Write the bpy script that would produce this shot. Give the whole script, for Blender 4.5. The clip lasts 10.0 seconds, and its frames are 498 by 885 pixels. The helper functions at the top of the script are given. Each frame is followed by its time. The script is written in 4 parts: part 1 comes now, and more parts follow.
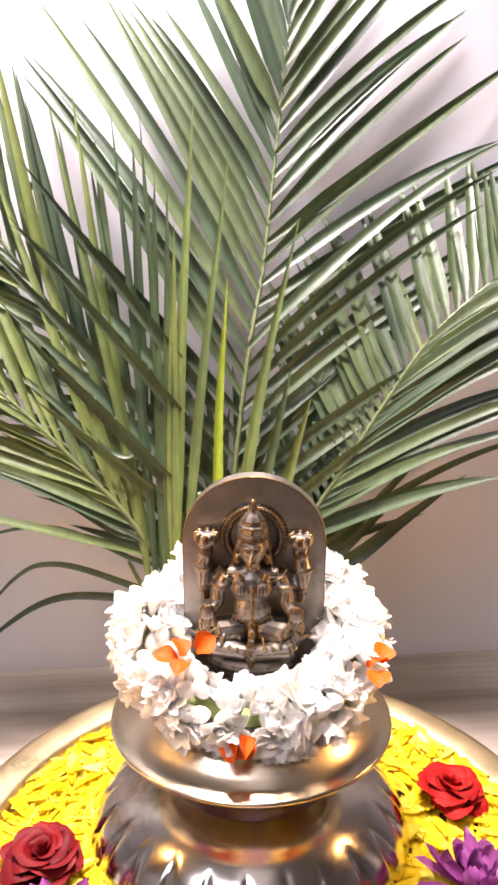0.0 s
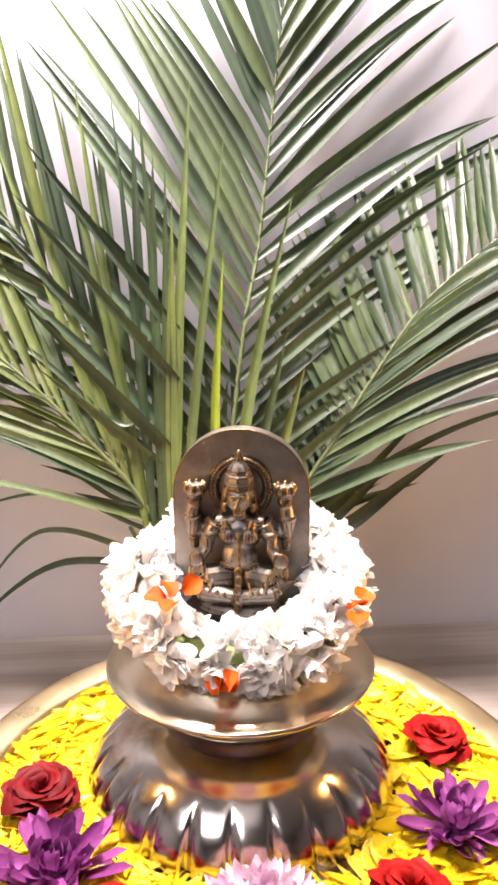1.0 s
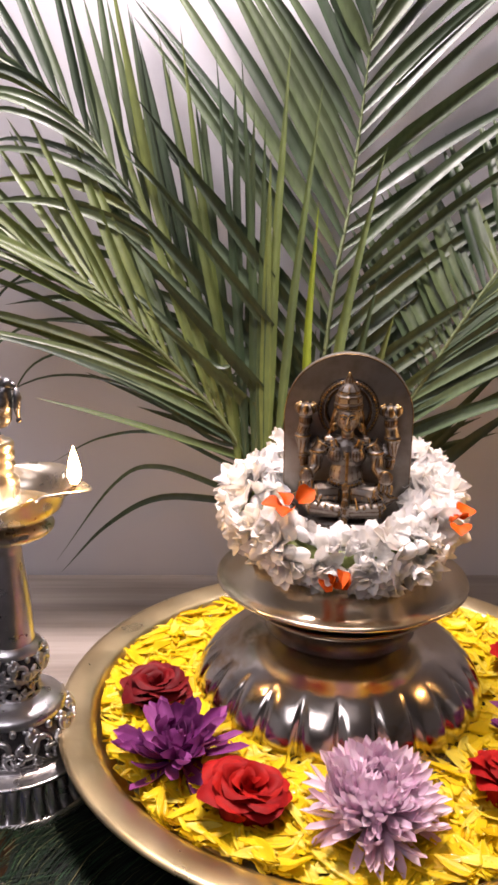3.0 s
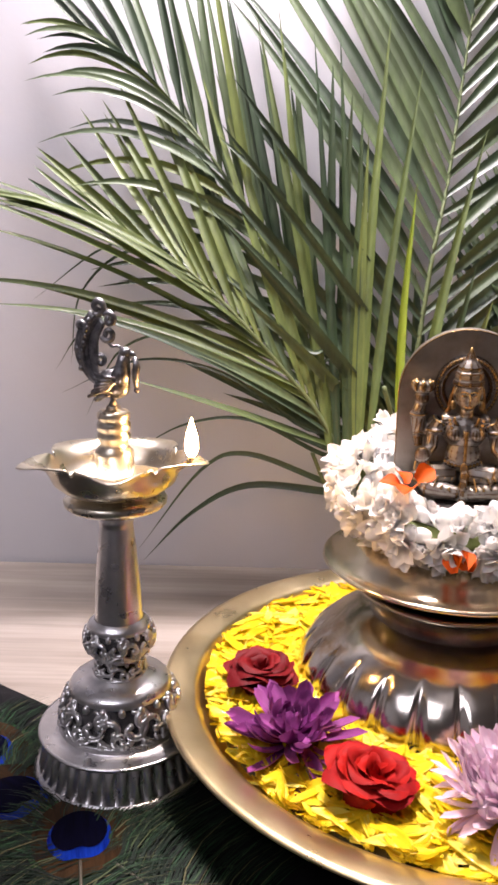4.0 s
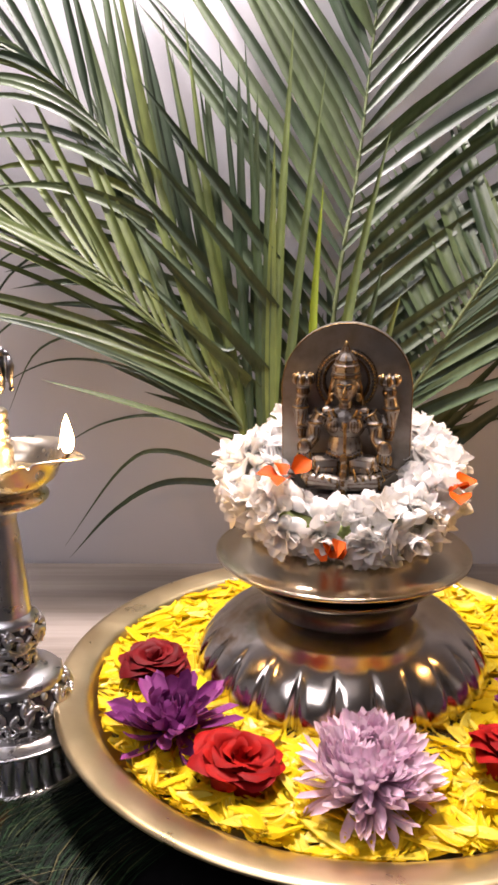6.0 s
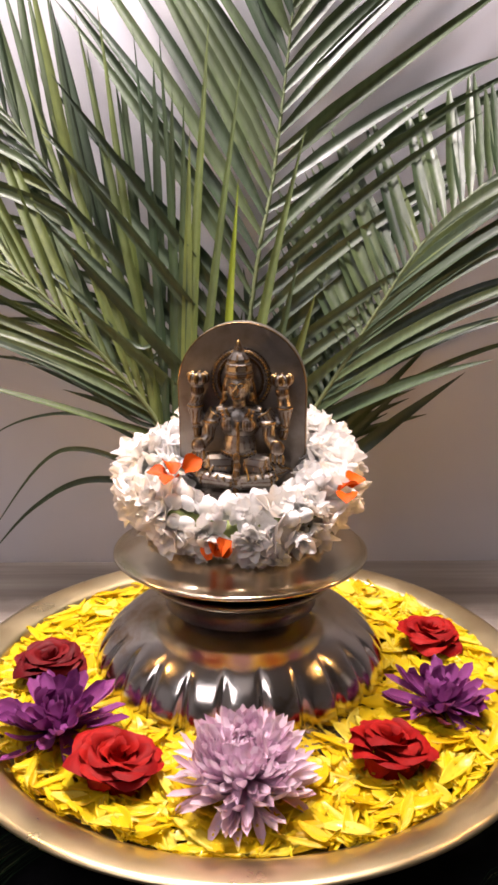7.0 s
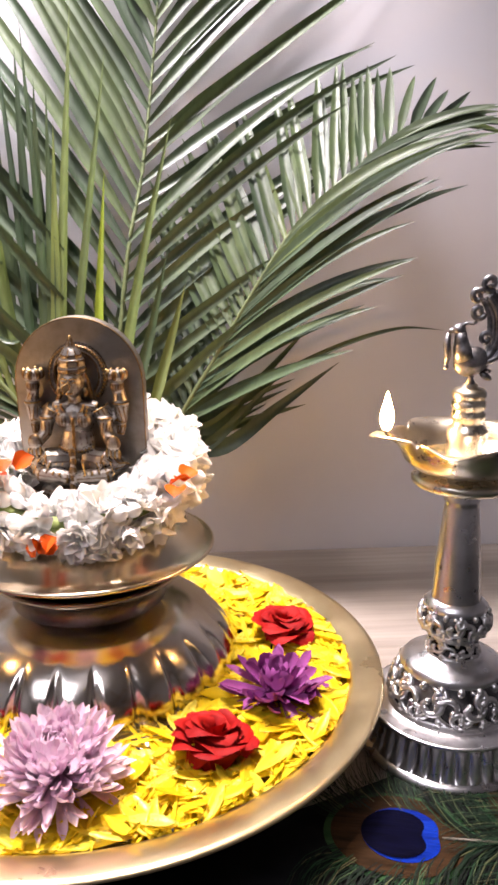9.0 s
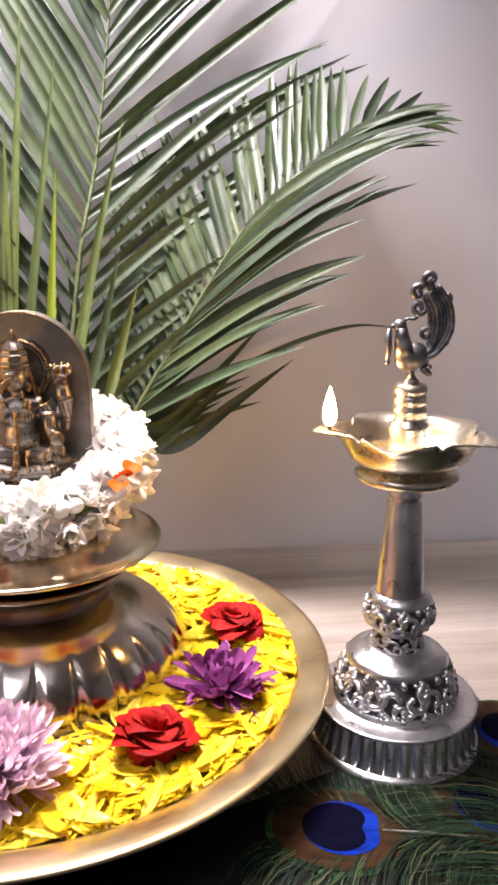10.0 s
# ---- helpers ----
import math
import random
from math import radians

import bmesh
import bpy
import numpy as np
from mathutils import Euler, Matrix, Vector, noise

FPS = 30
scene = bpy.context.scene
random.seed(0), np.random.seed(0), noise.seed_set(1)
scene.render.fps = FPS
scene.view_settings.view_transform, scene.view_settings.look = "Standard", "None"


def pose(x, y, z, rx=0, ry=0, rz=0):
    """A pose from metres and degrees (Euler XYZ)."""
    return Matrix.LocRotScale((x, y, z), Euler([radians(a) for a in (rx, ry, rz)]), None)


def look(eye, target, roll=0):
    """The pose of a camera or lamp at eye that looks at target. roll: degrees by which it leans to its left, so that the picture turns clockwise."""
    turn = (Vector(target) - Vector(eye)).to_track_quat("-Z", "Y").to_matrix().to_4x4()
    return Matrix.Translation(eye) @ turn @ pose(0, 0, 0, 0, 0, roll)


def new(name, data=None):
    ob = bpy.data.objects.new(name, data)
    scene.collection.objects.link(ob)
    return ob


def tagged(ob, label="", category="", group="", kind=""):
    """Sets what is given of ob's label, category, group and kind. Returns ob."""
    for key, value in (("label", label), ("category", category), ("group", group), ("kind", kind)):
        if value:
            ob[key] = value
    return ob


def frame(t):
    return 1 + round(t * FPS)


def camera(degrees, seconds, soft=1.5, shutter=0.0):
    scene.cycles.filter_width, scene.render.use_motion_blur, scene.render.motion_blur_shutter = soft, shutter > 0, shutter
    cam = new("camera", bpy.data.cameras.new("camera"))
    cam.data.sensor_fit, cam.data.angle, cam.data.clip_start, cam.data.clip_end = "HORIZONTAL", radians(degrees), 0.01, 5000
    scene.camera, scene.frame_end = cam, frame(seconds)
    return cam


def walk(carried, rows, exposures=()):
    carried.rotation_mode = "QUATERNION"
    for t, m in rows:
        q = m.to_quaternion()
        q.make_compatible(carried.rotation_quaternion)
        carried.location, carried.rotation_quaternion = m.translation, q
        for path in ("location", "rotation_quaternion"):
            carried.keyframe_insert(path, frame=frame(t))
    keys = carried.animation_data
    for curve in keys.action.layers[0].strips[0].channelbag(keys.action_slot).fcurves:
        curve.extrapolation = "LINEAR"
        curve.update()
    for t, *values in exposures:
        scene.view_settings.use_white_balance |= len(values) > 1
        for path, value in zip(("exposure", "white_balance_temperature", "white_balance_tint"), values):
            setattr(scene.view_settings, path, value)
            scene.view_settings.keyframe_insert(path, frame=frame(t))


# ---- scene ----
cam = camera(36.0, 10.0, soft=3.0)
ROWS = [
    (0, -0.0486, -0.3750, 0.3748, 76.263, -0.505, -5.640),
    (0.5, -0.0442, -0.3897, 0.3655, 76.213, -0.528, -5.385),
    (1, -0.0328, -0.4029, 0.3533, 76.455, -0.001, -4.311),
    (1.5, -0.0273, -0.4161, 0.3394, 76.671, 0.073, -3.576),
    (2, -0.0288, -0.4285, 0.3280, 76.718, 0.124, -3.122),
    (2.5, -0.0457, -0.4354, 0.3240, 76.188, -0.204, -2.443),
    (3, -0.0776, -0.4429, 0.3193, 75.986, -0.539, -1.207),
    (4.3, -0.1273, -0.4341, 0.2935, 76.860, -0.499, 2.031),
    (4.5, -0.1230, -0.4347, 0.2934, 76.855, -0.163, 2.310),
    (5, -0.1017, -0.4384, 0.2951, 76.833, 0.772, 2.823),
    (6.5, -0.0355, -0.4444, 0.2950, 76.780, -0.120, -0.383),
    (7, -0.0114, -0.4443, 0.2963, 76.572, -0.256, -1.236),
    (7.5, 0.0132, -0.4461, 0.2968, 76.507, -0.260, -2.059),
    (8, 0.0326, -0.4475, 0.2979, 76.312, -0.217, -2.840),
    (8.5, 0.0478, -0.4473, 0.2975, 76.171, -0.167, -3.575),
    (9, 0.0658, -0.4475, 0.2987, 75.810, 0.232, -3.987),
    (9.5, 0.0747, -0.4486, 0.2966, 75.889, 0.045, -4.913),
    (10, 0.0838, -0.4497, 0.2957, 75.852, -0.129, -5.778),
]
EXPOSURES = [(0.0, 0.38, 7100, 27), (2.5, 0.48, 7100, 28), (3.0, -0.50, 7100, 30), (4.3, -0.06, 6800, 26), (5.0, -0.05, 6850, 26), (6.5, -0.42, 7150, 27),
             (7.5, -0.36, 7150, 27), (8.5, 0.07, 6950, 26), (10.0, 0.27, 6800, 25)]
walk(cam, [(t, pose(x, y, z, rx, ry, rz)) for t, x, y, z, rx, ry, rz in ROWS], EXPOSURES)

# ---------------------------------------------------------------- light
world = bpy.data.worlds.new("room_air")
scene.world = world
world.use_nodes = True
world.node_tree.nodes["Background"].inputs[0].default_value = (0.9, 0.93, 1.0, 1)
world.node_tree.nodes["Background"].inputs[1].default_value = 0.006


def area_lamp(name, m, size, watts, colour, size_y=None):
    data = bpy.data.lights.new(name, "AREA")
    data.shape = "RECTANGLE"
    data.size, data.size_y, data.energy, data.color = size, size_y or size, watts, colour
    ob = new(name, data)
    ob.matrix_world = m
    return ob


def spot_lamp(name, m, watts, colour, degrees, radius=0.03, blend=0.6):
    data = bpy.data.lights.new(name, "SPOT")
    data.energy, data.color, data.spot_size, data.spot_blend, data.shadow_soft_size = watts, colour, radians(degrees), blend, radius
    ob = new(name, data)
    ob.matrix_world = m
    return ob


WALL_Y = 0.285
spot_lamp("wall_downlight", look((-0.10, 0.14, 1.02), (-0.10, 0.235, 0.35)), 104.0, (0.95, 0.96, 0.99), 100, 0.11, 1.0)
spot_lamp("table_downlight", look((0.02, 0.03, 1.22), (0.0, -0.06, 0.05)), 33.0, (1.0, 0.89, 0.73), 40, 0.05, 0.7)
area_lamp("ceiling_panel_light", look((0.0, -0.62, 1.35), (0.0, 0.0, 0.1)), 0.45, 0.3, (0.95, 0.96, 1.0))
# Unseen lamp, added as cool fill from the left for wall and metals.
area_lamp("unseen_room_fill", look((-0.75, -1.15, 1.66), (-0.70, -1.0, 0.0)), 0.9, 15.0, (0.82, 0.90, 1.0))


# ---------------------------------------------------------------- materials
class Mat:
    """A small wrapper that wires one procedural material."""

    def __init__(self, name, **values):
        self.m = bpy.data.materials.new(name)
        self.m.use_nodes = True
        self.t = self.m.node_tree
        self.b = self.t.nodes["Principled BSDF"]
        for key, value in values.items():
            self.set(key.replace("_", " "), value)

    def set(self, key, value):
        socket = self.b.inputs[key]
        if isinstance(value, tuple) and socket.type == "RGBA":
            value = (*value, 1)
        if hasattr(value, "links"):
            self.t.links.new(value, socket)
        else:
            socket.default_value = value

    def node(self, kind, **values):
        n = self.t.nodes.new(kind)
        for key, value in values.items():
            key = key.replace("_", " ")
            if hasattr(value, "links"):
                self.t.links.new(value, n.inputs[key])
            else:
                n.inputs[key].default_value = value
        return n

    def coords(self, scale=(1, 1, 1), space="Object"):
        c = self.t.nodes.new("ShaderNodeTexCoord")
        mp = self.t.nodes.new("ShaderNodeMapping")
        mp.inputs["Scale"].default_value = scale
        self.t.links.new(c.outputs[space], mp.inputs["Vector"])
        return mp.outputs[0]

    def noise(self, scale, detail=4.0, rough=0.55, stretch=(1, 1, 1), space="Object"):
        n = self.node("ShaderNodeTexNoise", Vector=self.coords(stretch, space), Scale=scale, Detail=detail, Roughness=rough)
        return n.outputs["Fac"]

    def ramp(self, fac, stops):
        n = self.t.nodes.new("ShaderNodeValToRGB")
        self.t.links.new(fac, n.inputs[0])
        e = n.color_ramp.elements
        while len(e) < len(stops):
            e.new(0.5)
        for item, (at, colour) in zip(e, stops):
            item.position = at
            item.color = (*colour, 1) if isinstance(colour, tuple) else (colour, colour, colour, 1)
        return n.outputs[0]

    def mix(self, fac, a, b, how="MIX"):
        n = self.t.nodes.new("ShaderNodeMix")
        n.data_type, n.blend_type = "RGBA", how
        for i, value in ((0, fac), (6, a), (7, b)):
            if hasattr(value, "links"):
                self.t.links.new(value, n.inputs[i])
            else:
                n.inputs[i].default_value = (*value, 1) if isinstance(value, tuple) else value
        return n.outputs[2]

    def bump(self, height, strength=0.3, distance=0.001):
        n = self.node("ShaderNodeBump", Height=height, Strength=strength, Distance=distance)
        self.t.links.new(n.outputs[0], self.b.inputs["Normal"])

    def thin(self, colour, share):
        """Lets part of the light through a thin petal or leaf."""
        tr = self.node("ShaderNodeBsdfTranslucent", Color=colour)
        mixer = self.t.nodes.new("ShaderNodeMixShader")
        mixer.inputs[0].default_value = share
        self.t.links.new(self.b.outputs[0], mixer.inputs[1])
        self.t.links.new(tr.outputs[0], mixer.inputs[2])
        self.t.links.new(mixer.outputs[0], self.t.nodes["Material Output"].inputs["Surface"])

    def random(self):
        return self.t.nodes.new("ShaderNodeObjectInfo").outputs["Random"]

    def island(self):
        return self.t.nodes.new("ShaderNodeNewGeometry").outputs["Random Per Island"]


def wall_paint():
    m = Mat("wall_paint", Roughness=0.62)
    m.set("Base Color", m.ramp(m.noise(5.0, 5), [(0.3, (0.60, 0.59, 0.615)), (0.7, (0.66, 0.65, 0.675))]))
    m.bump(m.noise(180, 3), 0.12, 0.001)
    return m.m


def room_paint():
    m = Mat("room_paint", Roughness=0.8)
    m.set("Base Color", m.ramp(m.noise(3.0), [(0.3, (0.48, 0.46, 0.45)), (0.7, (0.54, 0.52, 0.51))]))
    return m.m


def wood_laminate():
    m = Mat("wood_laminate", Roughness=0.42)
    broad = m.ramp(m.noise(9.0, 5, 0.6, (0.25, 3.0, 1)), [(0.32, (0.22, 0.18, 0.15)), (0.5, (0.31, 0.265, 0.225)), (0.68, (0.40, 0.345, 0.30))])
    fine = m.ramp(m.noise(60.0, 6, 0.7, (0.06, 3.0, 1)), [(0.35, 0.72), (0.6, 1.0)])
    m.set("Base Color", m.mix(0.7, broad, fine, "MULTIPLY"))
    m.bump(m.noise(90.0, 5, 0.6, (0.05, 3.0, 1)), 0.15, 0.0006)
    return m.m


def black_cloth():
    m = Mat("black_cloth", Roughness=0.9)
    m.set("Specular IOR Level", 0.1)
    m.set("Base Color", m.ramp(m.noise(60, 4), [(0.3, (0.006, 0.006, 0.007)), (0.7, (0.016, 0.015, 0.016))]))
    m.bump(m.noise(900, 2), 0.3, 0.0006)
    return m.m


def metal(name, dark, light, rough, spots=None, scale=26.0, rough_span=0.12, spun=0.0):
    m = Mat(name, Metallic=1.0)
    colour = m.ramp(m.noise(scale, 6, 0.62), [(0.32, dark), (0.62, light)])
    if spots:
        mask = m.ramp(m.noise(scale * 0.55, 5, 0.68, (1, 1, 1.6)), [(0.56, 0.0), (0.68, 1.0)])
        colour = m.mix(mask, colour, spots)
    m.set("Base Color", colour)
    m.set("Roughness", m.ramp(m.noise(scale * 1.7, 5), [(0.3, rough), (0.75, rough + rough_span)]))
    m.bump(m.noise(420.0, 3), 0.05, 0.0004)
    if spun:
        turn = m.t.nodes.new("ShaderNodeTangent")
        turn.direction_type, turn.axis = "RADIAL", "Z"
        m.set("Anisotropic", spun)
        m.t.links.new(turn.outputs[0], m.b.inputs["Tangent"])
    return m.m


def antique_brass():
    m = Mat("antique_brass", Metallic=1.0)
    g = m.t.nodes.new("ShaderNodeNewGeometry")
    # Pointiness ramp: near-black hollows, grey flats, brown to gold on worn raised edges.
    relief_tone = m.ramp(g.outputs["Pointiness"], [(0.455, (0.016, 0.010, 0.006)), (0.490, (0.29, 0.27, 0.245)), (0.507, (0.29, 0.27, 0.245)), (0.520, (0.09, 0.052, 0.024)), (0.58, (0.62, 0.40, 0.16))])
    m.set("Base Color", m.mix(m.ramp(m.noise(70, 5), [(0.45, 0.0), (0.8, 0.6)]), relief_tone, (0.12, 0.075, 0.04)))
    m.set("Roughness", m.ramp(m.noise(140, 4), [(0.3, 0.36), (0.7, 0.55)]))
    m.bump(m.noise(380, 4), 0.35, 0.0008)
    return m.m


def petal_material(name, stops, rough=0.45, by="random", trans=0.25, bump_scale=160.0, coat=0.0, vein_low=0.72):
    m = Mat(name, Roughness=rough)
    value = m.random() if by == "random" else m.island()
    base = m.ramp(value, stops)
    vein = m.ramp(m.noise(bump_scale, 4, 0.6, (1, 1, 0.4)), [(0.3, vein_low), (0.65, 1.0)])
    colour = m.mix(0.6, base, vein, "MULTIPLY")
    m.set("Base Color", colour)
    m.thin(colour, trans)
    m.set("Coat Weight", coat)
    m.set("Specular IOR Level", 0.2)
    m.bump(m.noise(bump_scale * 2.2, 3), 0.25, 0.0006)
    return m.m


def leaf_material(name, dark, mid, light, gloss=0.36):
    m = Mat(name, Roughness=gloss)
    base = m.ramp(m.random(), [(0.0, dark), (0.5, mid), (1.0, light)])
    streak = m.ramp(m.noise(240, 4, 0.6, (1, 1, 0.15)), [(0.3, 0.62), (0.7, 1.05)])
    blot = m.ramp(m.noise(16, 4), [(0.35, 0.75), (0.65, 1.15)])
    colour = m.mix(1.0, m.mix(0.75, base, streak, "MULTIPLY"), blot, "MULTIPLY")
    m.set("Base Color", colour)
    m.thin(colour, 0.16)
    m.set("Roughness", m.ramp(m.noise(70, 4), [(0.3, gloss + 0.04), (0.7, gloss + 0.20)]))
    m.set("Specular IOR Level", 0.55)
    m.bump(m.noise(500, 3, 0.5, (1, 1, 0.2)), 0.25, 0.0006)
    return m.m


WALL, ROOM, WOOD, CLOTH = wall_paint(), room_paint(), wood_laminate(), black_cloth()
STEEL = metal("polished_steel", (0.55, 0.49, 0.42), (0.68, 0.63, 0.57), 0.15, (0.40, 0.26, 0.14), 24, 0.06)
MOUTH_METAL = metal("spun_steel", (0.60, 0.52, 0.38), (0.72, 0.63, 0.48), 0.17, None, 20, 0.06, 0.7)
BRASS = metal("satin_brass", (0.74, 0.57, 0.31), (0.84, 0.69, 0.42), 0.26, None, 18)
# Base darkened to paint in the shade under the pot's mouth; brown spots are tarnish.
SHADED_GUNMETAL = metal("aged_shaded_gunmetal", (0.10, 0.085, 0.07), (0.20, 0.17, 0.145), 0.30, (0.16, 0.115, 0.07), 40)
SILVER = metal("oxidised_silver", (0.74, 0.72, 0.72), (0.90, 0.88, 0.88), 0.25, None, 60)
DARK_SILVER = metal("blackened_silver", (0.10, 0.10, 0.105), (0.40, 0.39, 0.40), 0.34, None, 160)
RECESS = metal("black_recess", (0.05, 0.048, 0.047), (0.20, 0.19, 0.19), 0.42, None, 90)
LAMP_BRASS = metal("pale_lamp_brass", (0.66, 0.57, 0.43), (0.82, 0.75, 0.62), 0.24, None, 45)
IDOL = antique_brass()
LEAF = leaf_material("palm_leaf", (0.036, 0.064, 0.034), (0.055, 0.090, 0.040), (0.088, 0.126, 0.050), 0.36)
# Front fan's green, darkened in colour to stand in for shade among the fronds.
LEAF_MID_SHADED = leaf_material("shaded_mid_palm_leaf", (0.028, 0.056, 0.024), (0.042, 0.074, 0.028), (0.062, 0.098, 0.034), 0.34)
LEAF_LIGHT = leaf_material("fresh_palm_leaf", (0.080, 0.118, 0.034), (0.115, 0.160, 0.040), (0.160, 0.205, 0.050), 0.38)
LEAF_YOUNG = leaf_material("young_palm_leaf", (0.20, 0.29, 0.020), (0.25, 0.35, 0.024), (0.30, 0.40, 0.03), 0.42)
RIB = Mat("palm_rib", Base_Color=(0.11, 0.14, 0.06), Roughness=0.45).m
YELLOW = petal_material("yellow_petal", [(0.0, (0.74, 0.44, 0.010)), (0.2, (0.84, 0.58, 0.014)), (0.8, (0.88, 0.66, 0.020)), (1.0, (0.90, 0.76, 0.12))], 0.36, "island", trans=0.32, coat=0.15, vein_low=0.82)
RED = petal_material("red_rose_petal", [(0.0, (0.28, 0.004, 0.004)), (1.0, (0.46, 0.010, 0.005))], 0.66, trans=0.12, vein_low=0.5)
DARK_RED = petal_material("dark_rose_petal", [(0.0, (0.12, 0.003, 0.005)), (1.0, (0.22, 0.005, 0.006))], 0.60, trans=0.1, vein_low=0.5)
PURPLE = petal_material("purple_petal", [(0.0, (0.22, 0.036, 0.18)), (1.0, (0.42, 0.11, 0.34))], 0.45, vein_low=0.6)
PINK = petal_material("pale_pink_petal", [(0.0, (0.76, 0.52, 0.66)), (1.0, (0.90, 0.76, 0.84))], 0.5, trans=0.30, vein_low=0.84)
WHITE = petal_material("jasmine_petal", [(0.0, (0.86, 0.84, 0.79)), (1.0, (0.93, 0.92, 0.91))], 0.5, trans=0.24, vein_low=0.97)
ORANGE = petal_material("orange_petal", [(0.0, (0.62, 0.075, 0.003)), (1.0, (0.70, 0.11, 0.004))], 0.6, trans=0.12)
CALYX = petal_material("green_calyx", [(0.0, (0.16, 0.24, 0.06)), (1.0, (0.30, 0.36, 0.12))], 0.5)


def glow(name, colour, strength):
    m = Mat(name, Base_Color=(0, 0, 0))
    m.set("Emission Color", colour)
    m.set("Emission Strength", strength)
    return m.m


FLAME = glow("flame_glow", (1.0, 0.58, 0.20), 420.0)
WICK = Mat("charred_wick", Base_Color=(0.02, 0.015, 0.012), Roughness=0.9).m
OIL = Mat("lamp_oil", Base_Color=(0.85, 0.62, 0.2), Roughness=0.03, Transmission_Weight=0.9, IOR=1.45).m
WATER = Mat("water", Base_Color=(0.95, 0.90, 0.70), Roughness=0.02, Transmission_Weight=0.95, IOR=1.33).m


# ---------------------------------------------------------------- mesh helpers
def mesh_of(name, bm, material, smooth=True):
    data = bpy.data.meshes.new(name)
    bm.to_mesh(data)
    bm.free()
    data.materials.append(material)
    if smooth:
        data.polygons.foreach_set("use_smooth", [True] * len(data.polygons))
    return data


def part(name, bm, material, parent=None, label="", m=None, smooth=True):
    """Links a bmesh (or a ready mesh) as one mesh object, under a thing or a part."""
    data = mesh_of(name, bm, material, smooth) if isinstance(bm, bmesh.types.BMesh) else bm
    ob = new(name, data)
    if parent:
        ob.parent = parent
    if m is not None:
        ob.matrix_basis = m
    if label:
        tagged(ob, label)
    return ob


def thing(name, label, category, m=None, group="", kind=""):
    ob = new(name)
    ob.empty_display_size = 0.02
    if m is not None:
        ob.matrix_basis = m
    return tagged(ob, label, category, group, kind)


def box(bm, size, at=(0, 0, 0), bevel=0.0, turn=None):
    made = bmesh.ops.create_cube(bm, size=1.0, matrix=Matrix.Translation(at) @ (turn or Matrix()) @ Matrix.Diagonal((*size, 1)))
    if bevel:
        edges = {e for v in made["verts"] for e in v.link_edges}
        bmesh.ops.bevel(bm, geom=list(edges), offset=bevel, segments=2, affect="EDGES")
    return bm


def grid_skin(bm, rings, close=True):
    """Skins rows of vertices into quads."""
    for a, b in zip(rings, rings[1:]):
        n = len(a)
        for i in range(n if close else n - 1):
            j = (i + 1) % n
            bm.faces.new((a[i], a[j], b[j], b[i]))


def lathe(profile, seg=64, swell=None, cap=False, bm=None):
    """Turns (r, z) rows round z. swell(angle, step) scales the radius."""
    bm = bm or bmesh.new()
    rings = []
    for k, (r, z) in enumerate(profile):
        ring = []
        for i in range(seg):
            a = 2 * math.pi * i / seg
            f = swell(a, k) if swell else 1.0
            ring.append(bm.verts.new((r * f * math.cos(a), r * f * math.sin(a), z)))
        rings.append(ring)
    grid_skin(bm, rings)
    if cap:
        bm.faces.new(rings[-1])
        bm.faces.new(list(reversed(rings[0])))
    return bm


def smooth_rows(points, steps):
    """Catmull-Rom through control points."""
    p = [Vector(q) for q in points]
    p = [2 * p[0] - p[1]] + p + [2 * p[-1] - p[-2]]
    out = []
    for k in range(1, len(p) - 2):
        for s in range(steps):
            t = s / steps
            a, b, c, d = p[k - 1], p[k], p[k + 1], p[k + 2]
            out.append(0.5 * (2 * b + (c - a) * t + (2 * a - 5 * b + 4 * c - d) * t * t + (3 * b - a - 3 * c + d) * t ** 3))
    out.append(p[-2])
    return out


def tube(path, radii, seg=8, bm=None):
    bm = bm or bmesh.new()
    rings = []
    up = Vector((0.13, 0.21, 0.97))
    for i, q in enumerate(path):
        d = (path[min(i + 1, len(path) - 1)] - path[max(i - 1, 0)]).normalized()
        u = d.cross(up)
        if u.length < 0.05:
            u = d.cross(Vector((1, 0, 0)))
        u.normalize()
        v = d.cross(u)
        r = radii[i] if isinstance(radii, (list, tuple)) else radii
        rings.append([bm.verts.new(q + r * (math.cos(2 * math.pi * k / seg) * u + math.sin(2 * math.pi * k / seg) * v)) for k in range(seg)])
    grid_skin(bm, rings)
    bm.faces.new(rings[-1])
    bm.faces.new(list(reversed(rings[0])))
    return bm


def ball(bm, at, size, seg=16, rings=10, turn=None):
    size = size if isinstance(size, tuple) else (size,) * 3
    bmesh.ops.create_uvsphere(bm, u_segments=seg, v_segments=rings, radius=1.0,
                              matrix=Matrix.Translation(at) @ (turn or Matrix()) @ Matrix.Diagonal((*size, 1)))
    return bm


